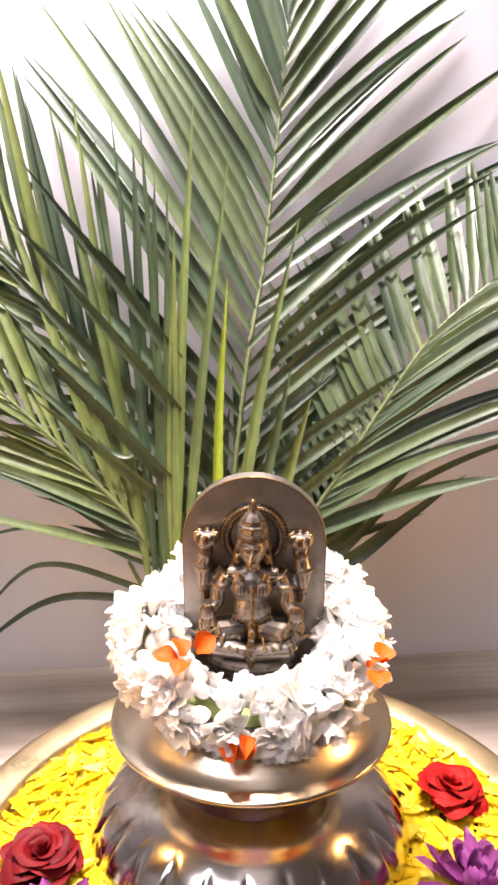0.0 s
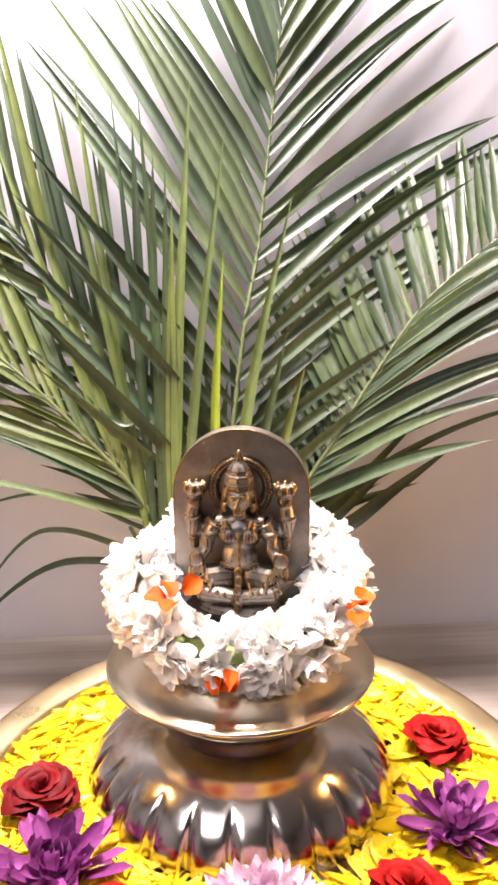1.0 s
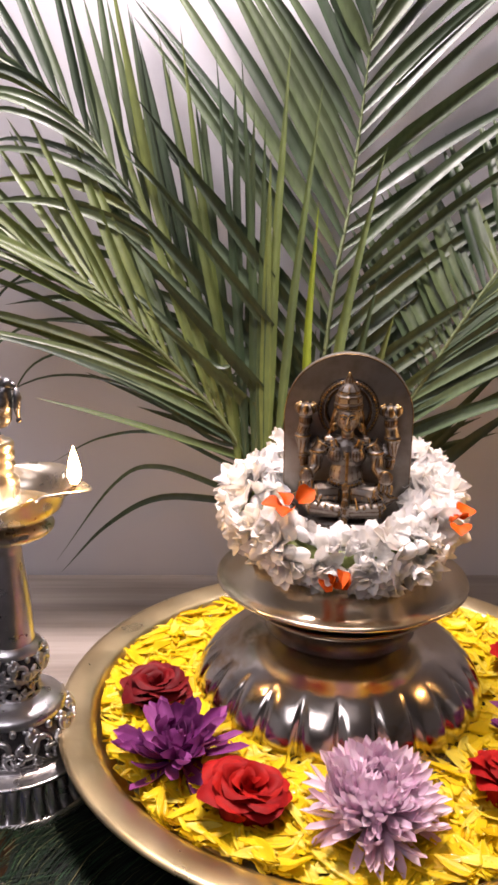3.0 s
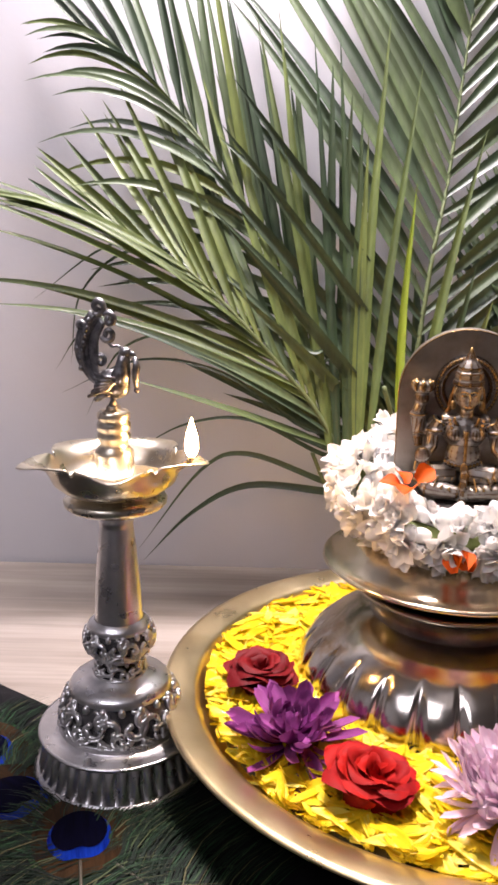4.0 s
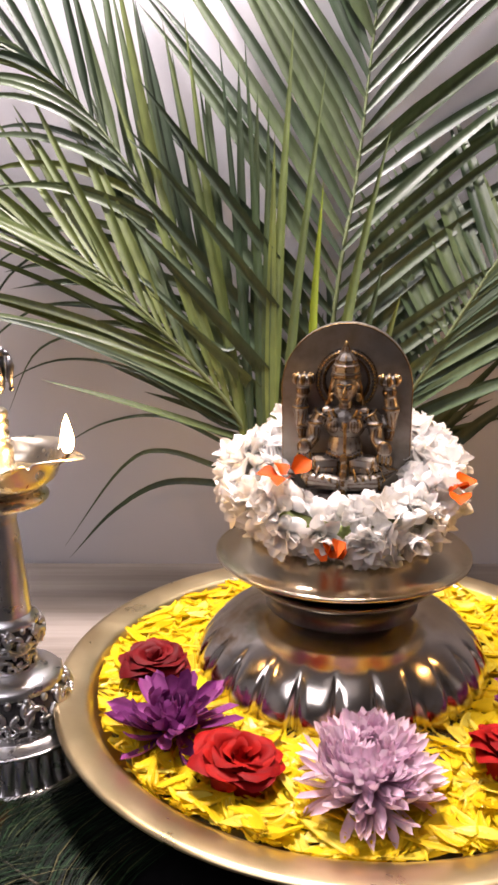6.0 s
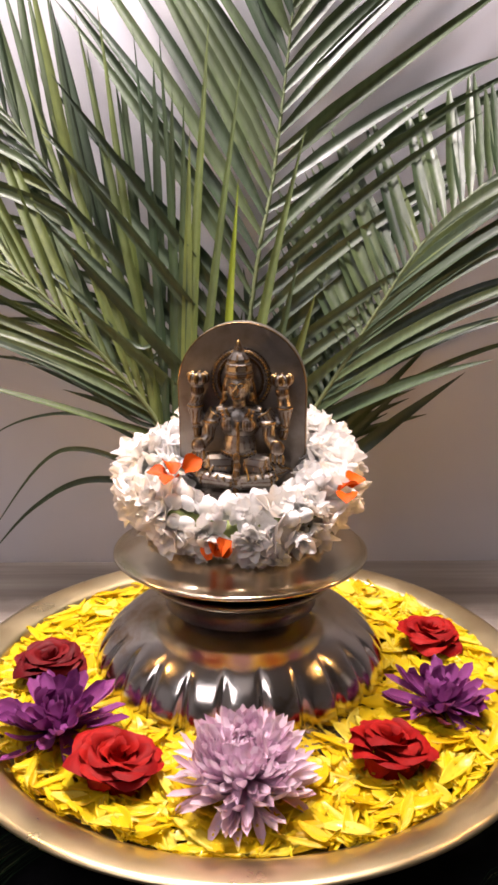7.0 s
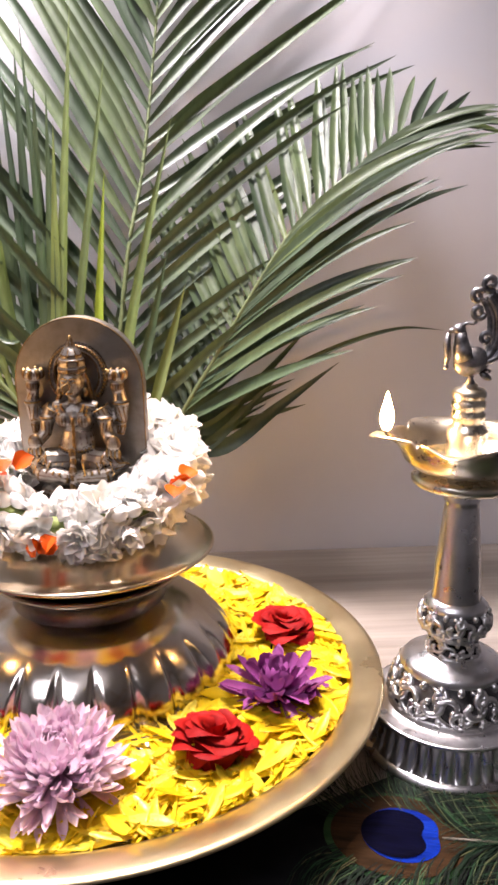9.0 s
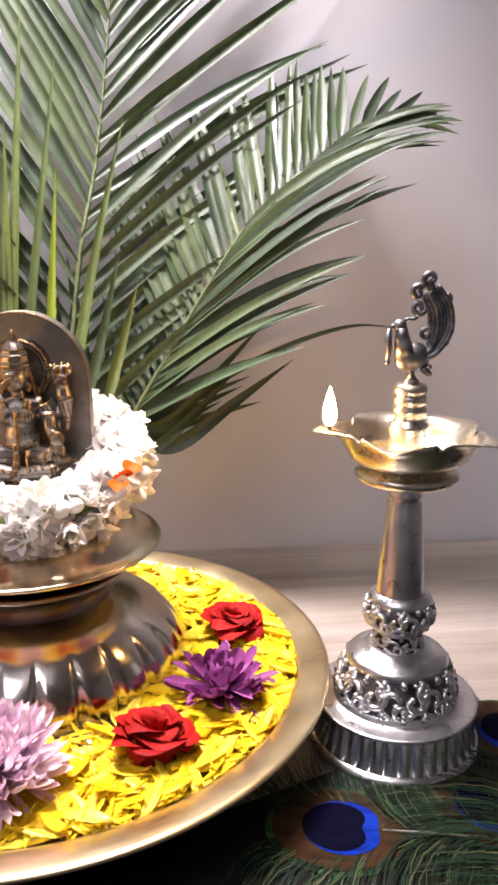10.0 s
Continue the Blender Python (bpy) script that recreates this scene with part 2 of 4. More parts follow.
def petal_mesh(name, material, length, width, cup=0.3, curl=0.3, tip=0.6, rows=6, cols=4, waist=0.35):
    """A petal that grows from the origin along +y, its face to +z; cup bends it across, curl along."""
    bm = bmesh.new()
    grid = []
    for i in range(rows + 1):
        t = i / rows
        w = width * 0.5 * ((waist + (1 - waist) * min(1, t / 0.55)) if t < 0.55 else math.sqrt(max(0.0, 1 - ((t - 0.55) / 0.45) ** (1.2 + 2 * tip))) )
        w = max(w, width * 0.03)
        a = curl * t
        y = length * (math.sin(a) / curl if abs(curl) > 1e-4 else t)
        z = length * ((1 - math.cos(a)) / curl if abs(curl) > 1e-4 else 0)
        row = []
        for j in range(cols + 1):
            s = 2 * j / cols - 1
            row.append(bm.verts.new((w * s, y, z + cup * w * s * s)))
        grid.append(row)
    grid_skin(bm, grid, False)
    return mesh_of(name, bm, material)


# ---------------------------------------------------------------- the room
def slab(name, size, at, material, label, category, bevel=0.0):
    return tagged(part(name, box(bmesh.new(), size, (0, 0, 0), bevel), material, None, "", pose(*at), False), label, category, "", "structure")


slab("wall_back", (3.4, 0.10, 2.5), (0, WALL_Y + 0.05, 0.45), WALL, "off-white painted wall behind the palm leaves", "wall")
slab("wall_left", (0.10, 3.4, 2.5), (-1.75, -1.365, 0.45), ROOM, "plain painted side wall", "wall")
slab("wall_right", (0.10, 3.4, 2.5), (1.75, -1.365, 0.45), ROOM, "plain painted side wall", "wall")
slab("wall_front", (3.4, 0.10, 2.5), (0, -3.02, 0.45), ROOM, "plain painted wall facing the shrine", "wall")
slab("ceiling", (3.6, 3.5, 0.10), (0, -1.37, 1.75), ROOM, "plain painted ceiling", "ceiling")
slab("floor", (3.6, 3.5, 0.10), (0, -1.37, -0.85), ROOM, "plain dark floor", "floor")

table = thing("table", "greyish brown wood laminate table against the wall", "table", pose(0, WALL_Y - 0.402, 0))
part("tabletop", box(bmesh.new(), (1.9, 0.80, 0.04), (0, 0, -0.02), 0.003), WOOD, table, "", None, False)
for lx in (-0.88, 0.88):
    for ly in (-0.34, 0.34):
        part("leg", box(bmesh.new(), (0.05, 0.05, 0.76), (lx, ly, -0.42), 0.003), WOOD, table, "", None, False)


def dark_cloth():
    bm = bmesh.new()
    rows = []
    n = 40
    for k, (ya, yb) in enumerate(((-0.0, 0.0), (0.25, 0.25), (0.5, 0.5), (0.75, 0.75), (1.0, 1.0))):
        row = []
        for i in range(n + 1):
            x = -0.62 + 1.24 * i / n
            back = -0.142 + 0.405 * abs(x) if x > 0 else -0.142 + 0.62 * abs(x)
            back = min(back, 0.06)
            y = back + (-0.50 - back) * ya
            row.append(bm.verts.new((x, y, 0.0016 + 0.0006 * noise.noise((x * 12, y * 12, 0)))))
        rows.append(row)
    grid_skin(bm, rows, False)
    bmesh.ops.recalc_face_normals(bm, faces=bm.faces)
    bmesh.ops.solidify(bm, geom=bm.faces[:], thickness=-0.0012)
    return bm


tagged(part("table_cloth", dark_cloth(), CLOTH), "matt black cloth spread over the front of the table", "cloth")

# ---------------------------------------------------------------- the brass plate with its water
PLATE_R, PLATE_Z = 0.18, 0.045
plate = thing("brass_plate", "wide round brass plate with a flat rim, filled with floating petals", "plate", pose(-0.0028, 0, 0.0028) @ Matrix.Diagonal((1.013, 1.013, 1.0, 1)))
plate_profile = [(0.002, 0.0), (0.118, 0.0), (0.136, 0.004), (0.148, 0.016), (0.1565, 0.034), (0.1585, 0.0385), (0.162, 0.0405), (0.176, 0.0425),
                 (0.1792, 0.0424), (0.1800, 0.0412), (0.1792, 0.0402), (0.176, 0.0400), (0.163, 0.0380), (0.1600, 0.034), (0.152, 0.016), (0.138, 0.0062), (0.118, 0.0025), (0.002, 0.0025)]
part("dish", lathe(list(reversed(plate_profile)), 128), BRASS, plate)
water = tagged(part("water", lathe([(0.001, 0.0), (0.1545, 0.0)], 96), WATER, None, "", pose(0, 0, 0.0345)), "clear water filling the brass plate", "water", "", "stuff")


def petal_bed():
    """Loose yellow flower petals, floating thick between the plate's rim and the bowl."""
    rnd = random.Random(5)
    bm = bmesh.new()
    count = 0
    while count < 2300:
        r = math.sqrt(rnd.uniform(0.082 ** 2, 0.1570 ** 2))
        a = rnd.uniform(0, 2 * math.pi)
        x, y = r * math.cos(a), r * math.sin(a)
        if math.hypot(x + 0.006, y - 0.02) < 0.0925:
            continue
        count += 1
        length, width = rnd.uniform(0.020, 0.036), rnd.uniform(0.0055, 0.0105)
        if rnd.random() < 0.42:
            length, width = rnd.uniform(0.012, 0.030), rnd.uniform(0.0016, 0.0036)
        drift = 2.2 * noise.noise((x * 16, y * 16, 3.0))
        yaw = a + drift + rnd.gauss(0, 0.9)
        bend = rnd.uniform(-0.4, 0.8)
        fold = rnd.uniform(-0.3, 0.6)
        twist = rnd.gauss(0, 0.35)
        z0 = 0.0385 + 0.0055 * rnd.random() ** 1.5 + 0.0020 * noise.noise((x * 40, y * 40, 1.0)) + max(0, (r - 0.14)) * 0.05
        m = Matrix.Translation((x, y, z0)) @ Euler((rnd.gauss(0, 0.15), rnd.gauss(0, 0.24), yaw)).to_matrix().to_4x4()
        rows = []
        for i in range(8):
            t = i / 7
            w = width * 0.5 * (0.24, 0.50, 0.76, 0.93, 1.0, 0.97, 0.80, 0.40)[i]
            yy = length * (t - 0.5)
            zz = bend * length * 0.5 * ((t - 0.5) ** 2 - 0.08)
            q = []
            for k in range(7):
                e = k / 3 - 1
                ridge = 0.08 * width * (1 if k % 2 else -1)
                q.append(m @ Vector((w * e + 0.15 * width * math.sin(2.2 * t + twist * 6), yy - 0.08 * length * e * e * t, zz + fold * w * e * e + ridge + twist * w * e * (t - 0.4))))
            for v in q:
                rr = math.hypot(v.x, v.y)
                if rr > 0.1592:
                    v.x, v.y = v.x * 0.1592 / rr, v.y * 0.1592 / rr
                v.z = max(v.z, 0.0362)
            rows.append([bm.verts.new(v) for v in q])
        grid_skin(bm, rows, False)
    return bm


tagged(part("flower_petals", petal_bed(), YELLOW), "loose yellow flower petals floating in the brass plate", "petals", "", "stuff")

# ---------------------------------------------------------------- the bowl stand
CX, CY = -0.006, 0.02
bowl = thing("bowl_stand", "fluted gunmetal pot with a wide flared mouth, standing in the plate", "pot", pose(CX, CY, 0.0055))


BELLY = [(0.070, 0.0), (0.079, 0.006), (0.086, 0.014), (0.0915, 0.023), (0.0940, 0.032), (0.0930, 0.041), (0.0895, 0.049), (0.0835, 0.057),
         (0.0755, 0.064), (0.0665, 0.0695), (0.0580, 0.073), (0.0520, 0.0752), (0.0490, 0.0765)]
body_profile = [(v.x, v.z) for v in smooth_rows([(r, 0, z) for r, z in BELLY], 4)]


def flute(a, k):
    """Broad lobes parted by narrow pressed grooves, from the belly's foot to below the shoulder; each groove has one steep side."""
    z = body_profile[k][1]
    depth = 0.050 * max(0.0, min(1.0, (0.0660 - z) / 0.012)) ** 0.8 * (0.55 + 0.45 * max(0.0, min(1.0, (0.060 - z) / 0.04)))
    d = ((a * 24 / (2 * math.pi)) % 1.0) - 0.5
    wide = 0.075 if d < 0 else 0.15
    return 1.0 - depth * math.exp(-(d / wide) ** 2) + 0.30 * depth * (1 - (2 * abs(d) - 1) ** 2)


part("belly", lathe(body_profile, 560, flute), STEEL, bowl)
# Neck and ring: shade below the flared mouth is put into their dark metal.
part("neck", lathe([(0.0490, 0.0765), (0.0478, 0.080), (0.0480, 0.0845), (0.0495, 0.0880)], 96), SHADED_GUNMETAL, bowl)
part("neck_ring", lathe([(0.0480, 0.0890), (0.0540, 0.0918), (0.0590, 0.0938), (0.0598, 0.0946), (0.0590, 0.0954), (0.0540, 0.0950), (0.0480, 0.0915)], 96), SHADED_GUNMETAL, bowl)
part("ring_bead", lathe([(0.0597 + 0.0010 * math.cos(a), 0.0947 + 0.0010 * math.sin(a)) for a in [2 * math.pi * k / 10 for k in range(11)]], 96), MOUTH_METAL, bowl, "thin bright bead round the neck ring")
part("mouth", lathe([(0.0470, 0.0880), (0.0560, 0.0990), (0.0680, 0.1065), (0.0770, 0.1096), (0.0798, 0.1099), (0.0808, 0.1109), (0.0806, 0.1121),
                     (0.0794, 0.1127), (0.0772, 0.1131), (0.0735, 0.1152), (0.0690, 0.1187), (0.0645, 0.1230), (0.0600, 0.1268), (0.0540, 0.1292), (0.0460, 0.1295), (0.0420, 0.1150), (0.0400, 0.1050), (0.001, 0.1050)], 112), MOUTH_METAL, bowl)


# ---------------------------------------------------------------- the idol
def idol_mesh():
    """Seated four-armed figure in relief on an arched slab, as one plain casting. The base is at z 0, the front faces -y."""
    bm = bmesh.new()
    half, straight, thick = 0.0398, 0.110, 0.008
    outline = [(-half, 0.0), (half, 0.0)]
    for i in range(25):
        a = math.pi * i / 24
        outline.append((half * math.cos(a), straight + half * math.sin(a)))
    front = [bm.verts.new((x, 0.0, z)) for x, z in outline]
    back = [bm.verts.new((x, thick, z)) for x, z in outline]
    bm.faces.new(front)
    bm.faces.new(list(reversed(back)))
    for i in range(len(outline)):
        j = (i + 1) % len(outline)
        bm.faces.new((front[j], front[i], back[i], back[j]))
    # lotus seat, plinth and folded legs
    box(bm, (0.058, 0.018, 0.006), (0, -0.006, 0.005), 0.002)
    box(bm, (0.050, 0.016, 0.026), (0, -0.006, 0.020), 0.003)
    ball(bm, (0, -0.010, 0.044), (0.026, 0.014, 0.008))
    for k in range(9):
        ball(bm, (-0.021 + 0.00525 * k, -0.019 + 0.0006 * (k - 4) ** 2, 0.043), (0.0033, 0.0035, 0.0070), 8, 6)
    for s in (-1, 1):
        tube([Vector((s * 0.006, -0.010, 0.0640)), Vector((s * 0.018, -0.015, 0.0645)), Vector((s * 0.0265, -0.014, 0.0615)), Vector((s * 0.020, -0.020, 0.0575)), Vector((s * 0.002, -0.0225, 0.0565))],
             [0.0080, 0.0082, 0.0066, 0.0056, 0.0046], 12, bm)
        for k in range(5):
            tube([Vector((s * (0.006 + 0.004 * k), -0.0235 + 0.0006 * k, 0.0665)), Vector((s * (0.008 + 0.0042 * k), -0.0262 + 0.0008 * k, 0.0600)), Vector((s * (0.004 + 0.004 * k), -0.0258 + 0.0009 * k, 0.0540))], 0.0007, 5, bm)
    for k in range(5):
        ball(bm, (0.0004 * (k % 2), -0.0262 + 0.0008 * k, 0.0520 + 0.0050 * k), (0.0024, 0.0020, 0.0036), 8, 6)
    # trunk: waist, chest, shoulders
    ball(bm, (0, -0.0095, 0.0760), (0.0105, 0.0080, 0.0120))
    ball(bm, (0, -0.0095, 0.0905), (0.0128, 0.0082, 0.0105))
    tube([Vector((-0.0135, -0.009, 0.0968)), Vector((0, -0.0095, 0.0990)), Vector((0.0135, -0.009, 0.0968))], [0.0032, 0.0034, 0.0032], 10, bm)
    ball(bm, (-0.0060, -0.0142, 0.0905), (0.0052, 0.0048, 0.0052))
    ball(bm, (0.0060, -0.0142, 0.0905), (0.0052, 0.0048, 0.0052))
    # neck, head, hair, crown
    ball(bm, (0, -0.010, 0.1035), (0.0040, 0.0042, 0.0058))
    ball(bm, (0, -0.0125, 0.1135), (0.0071, 0.0074, 0.0084))
    ball(bm, (0, -0.0140, 0.1092), (0.0048, 0.0056, 0.0046))
    for s in (-1, 1):
        ball(bm, (s * 0.0029, -0.0194, 0.1146), (0.0018, 0.0009, 0.0008), 8, 6)
        tube([Vector((s * 0.0010, -0.0200, 0.1164)), Vector((s * 0.0030, -0.0198, 0.1170)), Vector((s * 0.0050, -0.0182, 0.1160))], 0.0005, 5, bm)
        tube([Vector((s * 0.0070, -0.0110, 0.1185)), Vector((s * 0.0086, -0.0095, 0.1120)), Vector((s * 0.0096, -0.0080, 0.1040)), Vector((s * 0.0122, -0.0070, 0.0990))], [0.0016, 0.0017, 0.0017, 0.0012], 8, bm)
        ball(bm, (s * 0.0080, -0.0130, 0.1075), (0.0018, 0.0018, 0.0030), 8, 6)
    ball(bm, (0, -0.0194, 0.1078), (0.0022, 0.0010, 0.0009), 8, 6)
    ball(bm, (0, -0.0204, 0.1124), (0.0013, 0.0014, 0.0028), 8, 6)
    first = len(bm.verts)
    lathe([(0.0076, 0.1185), (0.0086, 0.1196), (0.0086, 0.1216), (0.0076, 0.1226), (0.0080, 0.1240), (0.0077, 0.1266), (0.0063, 0.1278), (0.0066, 0.1294),
           (0.0050, 0.1318), (0.0030, 0.1340), (0.0027, 0.1358), (0.0006, 0.1410)], 24, lambda a, k: 1.0 + 0.05 * math.cos(8 * a), True, bm)
    bm.verts.ensure_lookup_table()
    for v in bm.verts[first:]:
        v.co.y -= 0.0105
    # halo round the head, necklaces and girdle
    for k in range(40):
        a = math.pi * (-0.24 + 1.48 * k / 39)
        ball(bm, (0.0168 * math.cos(a), -0.0015, 0.1150 + 0.0178 * math.sin(a)), (0.0014, 0.0024, 0.0014), 8, 6)
    tube([Vector((0.0142 * math.cos(math.pi * (-0.24 + 1.48 * k / 30)), -0.0018, 0.1150 + 0.0152 * math.sin(math.pi * (-0.24 + 1.48 * k / 30)))) for k in range(31)], 0.0014, 6, bm)
    for row, (wide, drop) in enumerate(((0.0070, 0.0070), (0.0095, 0.0125))):
        for k in range(15):
            a = math.pi * (1.04 + 0.92 * k / 14)
            ball(bm, (wide * math.cos(a), -0.0158 - 0.0012 * row, 0.1010 + drop * math.sin(a)), 0.0010, 8, 6)
    tube([Vector((0.0005, -0.0180 - 0.0004 * k, 0.0930 - 0.0034 * k)) for k in range(11)], 0.0011, 6, bm)
    for k in range(11):
        ball(bm, (-0.010 + 0.002 * k, -0.0165 + 0.00010 * (k - 5) ** 2, 0.0715 + 0.00008 * (k - 5) ** 2), 0.0014, 8, 6)
    # lowered arms with open palms, raised arms holding lotus buds
    for s in (-1, 1):
        tube([Vector((s * 0.0138, -0.0095, 0.0960)), Vector((s * 0.0178, -0.0105, 0.0890)), Vector((s * 0.0190, -0.0125, 0.0815)), Vector((s * 0.0222, -0.0165, 0.0775))],
             [0.0046, 0.0044, 0.0040, 0.0034], 10, bm)
        ball(bm, (s * 0.0238, -0.0180, 0.0775), (0.0046, 0.0028, 0.0050))
        for k in range(4):
            ball(bm, (s * (0.0204 + 0.0024 * k), -0.0195, 0.0720 - 0.0004 * k), (0.0012, 0.0013, 0.0034), 8, 6)
        ball(bm, (s * 0.0170, -0.0110, 0.0915), (0.0054, 0.0050, 0.0016), 10, 8)
        tube([Vector((s * 0.0150, -0.005, 0.0955)), Vector((s * 0.0210, -0.005, 0.0900)), Vector((s * 0.0262, -0.006, 0.0905)), Vector((s * 0.0276, -0.007, 0.0985)), Vector((s * 0.0262, -0.007, 0.1070))],
             [0.0050, 0.0050, 0.0052, 0.0048, 0.0038], 10, bm)
        ball(bm, (s * 0.0272, -0.0075, 0.1000), (0.0056, 0.0056, 0.0013), 10, 8)
        ball(bm, (s * 0.0258, -0.008, 0.1100), (0.0044, 0.0042, 0.0044))
        ball(bm, (s * 0.0254, -0.007, 0.1158), (0.0064, 0.0054, 0.0036))
        for k in range(8):
            a = 2 * math.pi * k / 8
            ball(bm, (s * 0.0254 + 0.0054 * math.cos(a), -0.007 + 0.0046 * math.sin(a), 0.1172), (0.0020, 0.0018, 0.0034), 8, 6)
        tube([Vector((s * 0.0262, -0.005, 0.0900)), Vector((s * 0.0268, -0.007, 0.0850)), Vector((s * 0.0262, -0.008, 0.0800))], [0.0024, 0.0032, 0.0024], 8, bm)
    return bm


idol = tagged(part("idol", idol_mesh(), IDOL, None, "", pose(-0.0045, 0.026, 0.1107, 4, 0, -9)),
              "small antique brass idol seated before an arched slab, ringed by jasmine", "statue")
remesh = idol.modifiers.new("cast", "REMESH")
remesh.mode, remesh.voxel_size, remesh.use_smooth_shade = "VOXEL", 0.0006, True


# ---------------------------------------------------------------- the garland
def blossom_mesh(name, petals, layers, size, open_angle, seed):
    """A jasmine blossom: rings of long, cupped petals with blunt points, along +z from its base."""
    rnd = random.Random(seed)
    bm = bmesh.new()
    for layer in range(layers):
        f = 1.0 - 0.16 * layer
        for k in range(petals):
            a = 2 * math.pi * (k + 0.5 * layer) / petals + rnd.uniform(-0.2, 0.2)
            ang = open_angle * (1.0 - 0.38 * layer) + rnd.uniform(-0.16, 0.16)
            m = Euler((0, 0, a)).to_matrix().to_4x4() @ Matrix.Translation((0, 0.06 * size, 0.08 * size)) @ Euler((math.pi / 2 - ang, 0, 0)).to_matrix().to_4x4()
            length, width = size * f * rnd.uniform(0.85, 1.05), size * f * rnd.uniform(0.52, 0.68)
            curl = rnd.uniform(-0.05, 0.22)
            rows = []
            for i in range(6):
                t = i / 5
                w = width * 0.5 * (0.38, 0.70, 0.94, 1.0, 0.80, 0.22)[i]
                c = 0.10 * t * length - curl * t * t * length
                rows.append([bm.verts.new(m @ Vector((w * s, length * t, c + 0.60 * w * s * s))) for s in (-1, -0.5, 0.0, 0.5, 1)])
            grid_skin(bm, rows, False)
    return mesh_of(name, bm, WHITE)


def bud_mesh(name, size):
    """A closed bud: three petals wrapped round one another."""
    rows = [(0.05, 0.0), (0.15, 0.05), (0.27, 0.20), (0.335, 0.40), (0.325, 0.58), (0.25, 0.76), (0.13, 0.90), (0.02, 0.98)]
    bm = lathe([(r * size, z * size) for r, z in rows], 24, lambda a, k: 1.0 + 0.16 * (((3 * a / (2 * math.pi) + 0.10 * k) % 1.0) - 0.5), True)
    return mesh_of(name, bm, WHITE)


garland = thing("jasmine_garland", "thick white jasmine garland wound round the idol, with orange petals", "garland", pose(CX, CY, 0.116))
BLOSSOMS = [blossom_mesh("blossom", 5, 2, 0.0120, 0.95, 1), blossom_mesh("blossom", 6, 2, 0.0125, 1.15, 2), blossom_mesh("blossom", 5, 2, 0.0125, 0.70, 3),
            blossom_mesh("blossom", 6, 3, 0.0130, 1.25, 4), blossom_mesh("blossom", 5, 2, 0.0125, 0.48, 7), blossom_mesh("blossom", 5, 3, 0.0115, 1.0, 9)]
BUDS = [bud_mesh("bud", 0.0120), bud_mesh("bud", 0.0105)]


def garland_centre(a):
    """Middle of the garland's thickness at the angle a (front is -90 degrees), and its thickness."""
    rear = 0.5 + 0.5 * math.sin(a)
    side = math.cos(a)
    lift = 0.0265 + 0.029 * rear ** 0.9 + 0.006 * side * rear
    return Vector((0.0570 * math.cos(a), 0.0540 * math.sin(a), lift + 0.005)), 0.0152 + 0.0066 * rear


def fill_garland():
    rnd = random.Random(21)
    part("string", tube([garland_centre(2 * math.pi * k / 40)[0] for k in range(41)], 0.0050, 8), CALYX, garland, "green stalks and string inside the garland")
    placed = []
    tries = 0
    while len(placed) < 470 and tries < 30000:
        tries += 1
        a = rnd.uniform(0, 2 * math.pi)
        c, r = garland_centre(a)
        r *= 1.0 + 0.26 * noise.noise((3.0 * math.cos(a), 3.0 * math.sin(a), 0.7))
        b = rnd.uniform(0, 2 * math.pi)
        out = Vector((math.cos(a) * math.cos(b), math.sin(a) * math.cos(b), math.sin(b)))
        q = c + out * (r - 0.0075 - 0.003 * (len(placed) % 3 == 0))
        if q.z < 0.004:
            q.z = 0.004
        if any((q - p).length < 0.0061 for p in placed):
            continue
        placed.append(q)
        dirn = (out + Vector((rnd.gauss(0, 0.35), rnd.gauss(0, 0.35), rnd.gauss(0, 0.30)))).normalized()
        turn = dirn.to_track_quat("Z", "Y").to_matrix().to_4x4() @ pose(0, 0, 0, 0, 0, rnd.uniform(0, 360))
        bud = rnd.random() < 0.33
        data = rnd.choice(BUDS) if bud else rnd.choice(BLOSSOMS)
        f = rnd.uniform(0.95, 1.35)
        part("bud" if bud else "blossom", data, None, garland, "", Matrix.Translation(q) @ turn @ Matrix.Diagonal((f, f, f, 1)))


fill_garland()
ORANGE_PETAL = petal_mesh("orange_petal", ORANGE, 0.0125, 0.0125, 0.5, -0.9, 0.9)
for x, y, z, rx, ry, rz in ((-0.046, -0.022, 0.177, 50, 20, 30), (-0.039, -0.018, 0.178, 65, 40, -50), (-0.049, -0.024, 0.175, 40, -15, 75), (-0.043, -0.026, 0.176, 20, 10, 150),
                            (0.050, -0.026, 0.168, 40, -15, -75), (0.056, -0.022, 0.169, 50, 20, -30), (0.054, -0.028, 0.167, 15, 0, 170), (-0.016, -0.055, 0.139, 80, 15, 40), (-0.023, -0.055, 0.138, 75, -25, -40), (-0.019, -0.056, 0.140, 60, 5, 0)):
    part("orange_petal", ORANGE_PETAL, None, garland, "crumpled orange petal", Matrix.Translation((-CX, -CY, -0.116)) @ pose(x, y, z, rx, ry, rz))


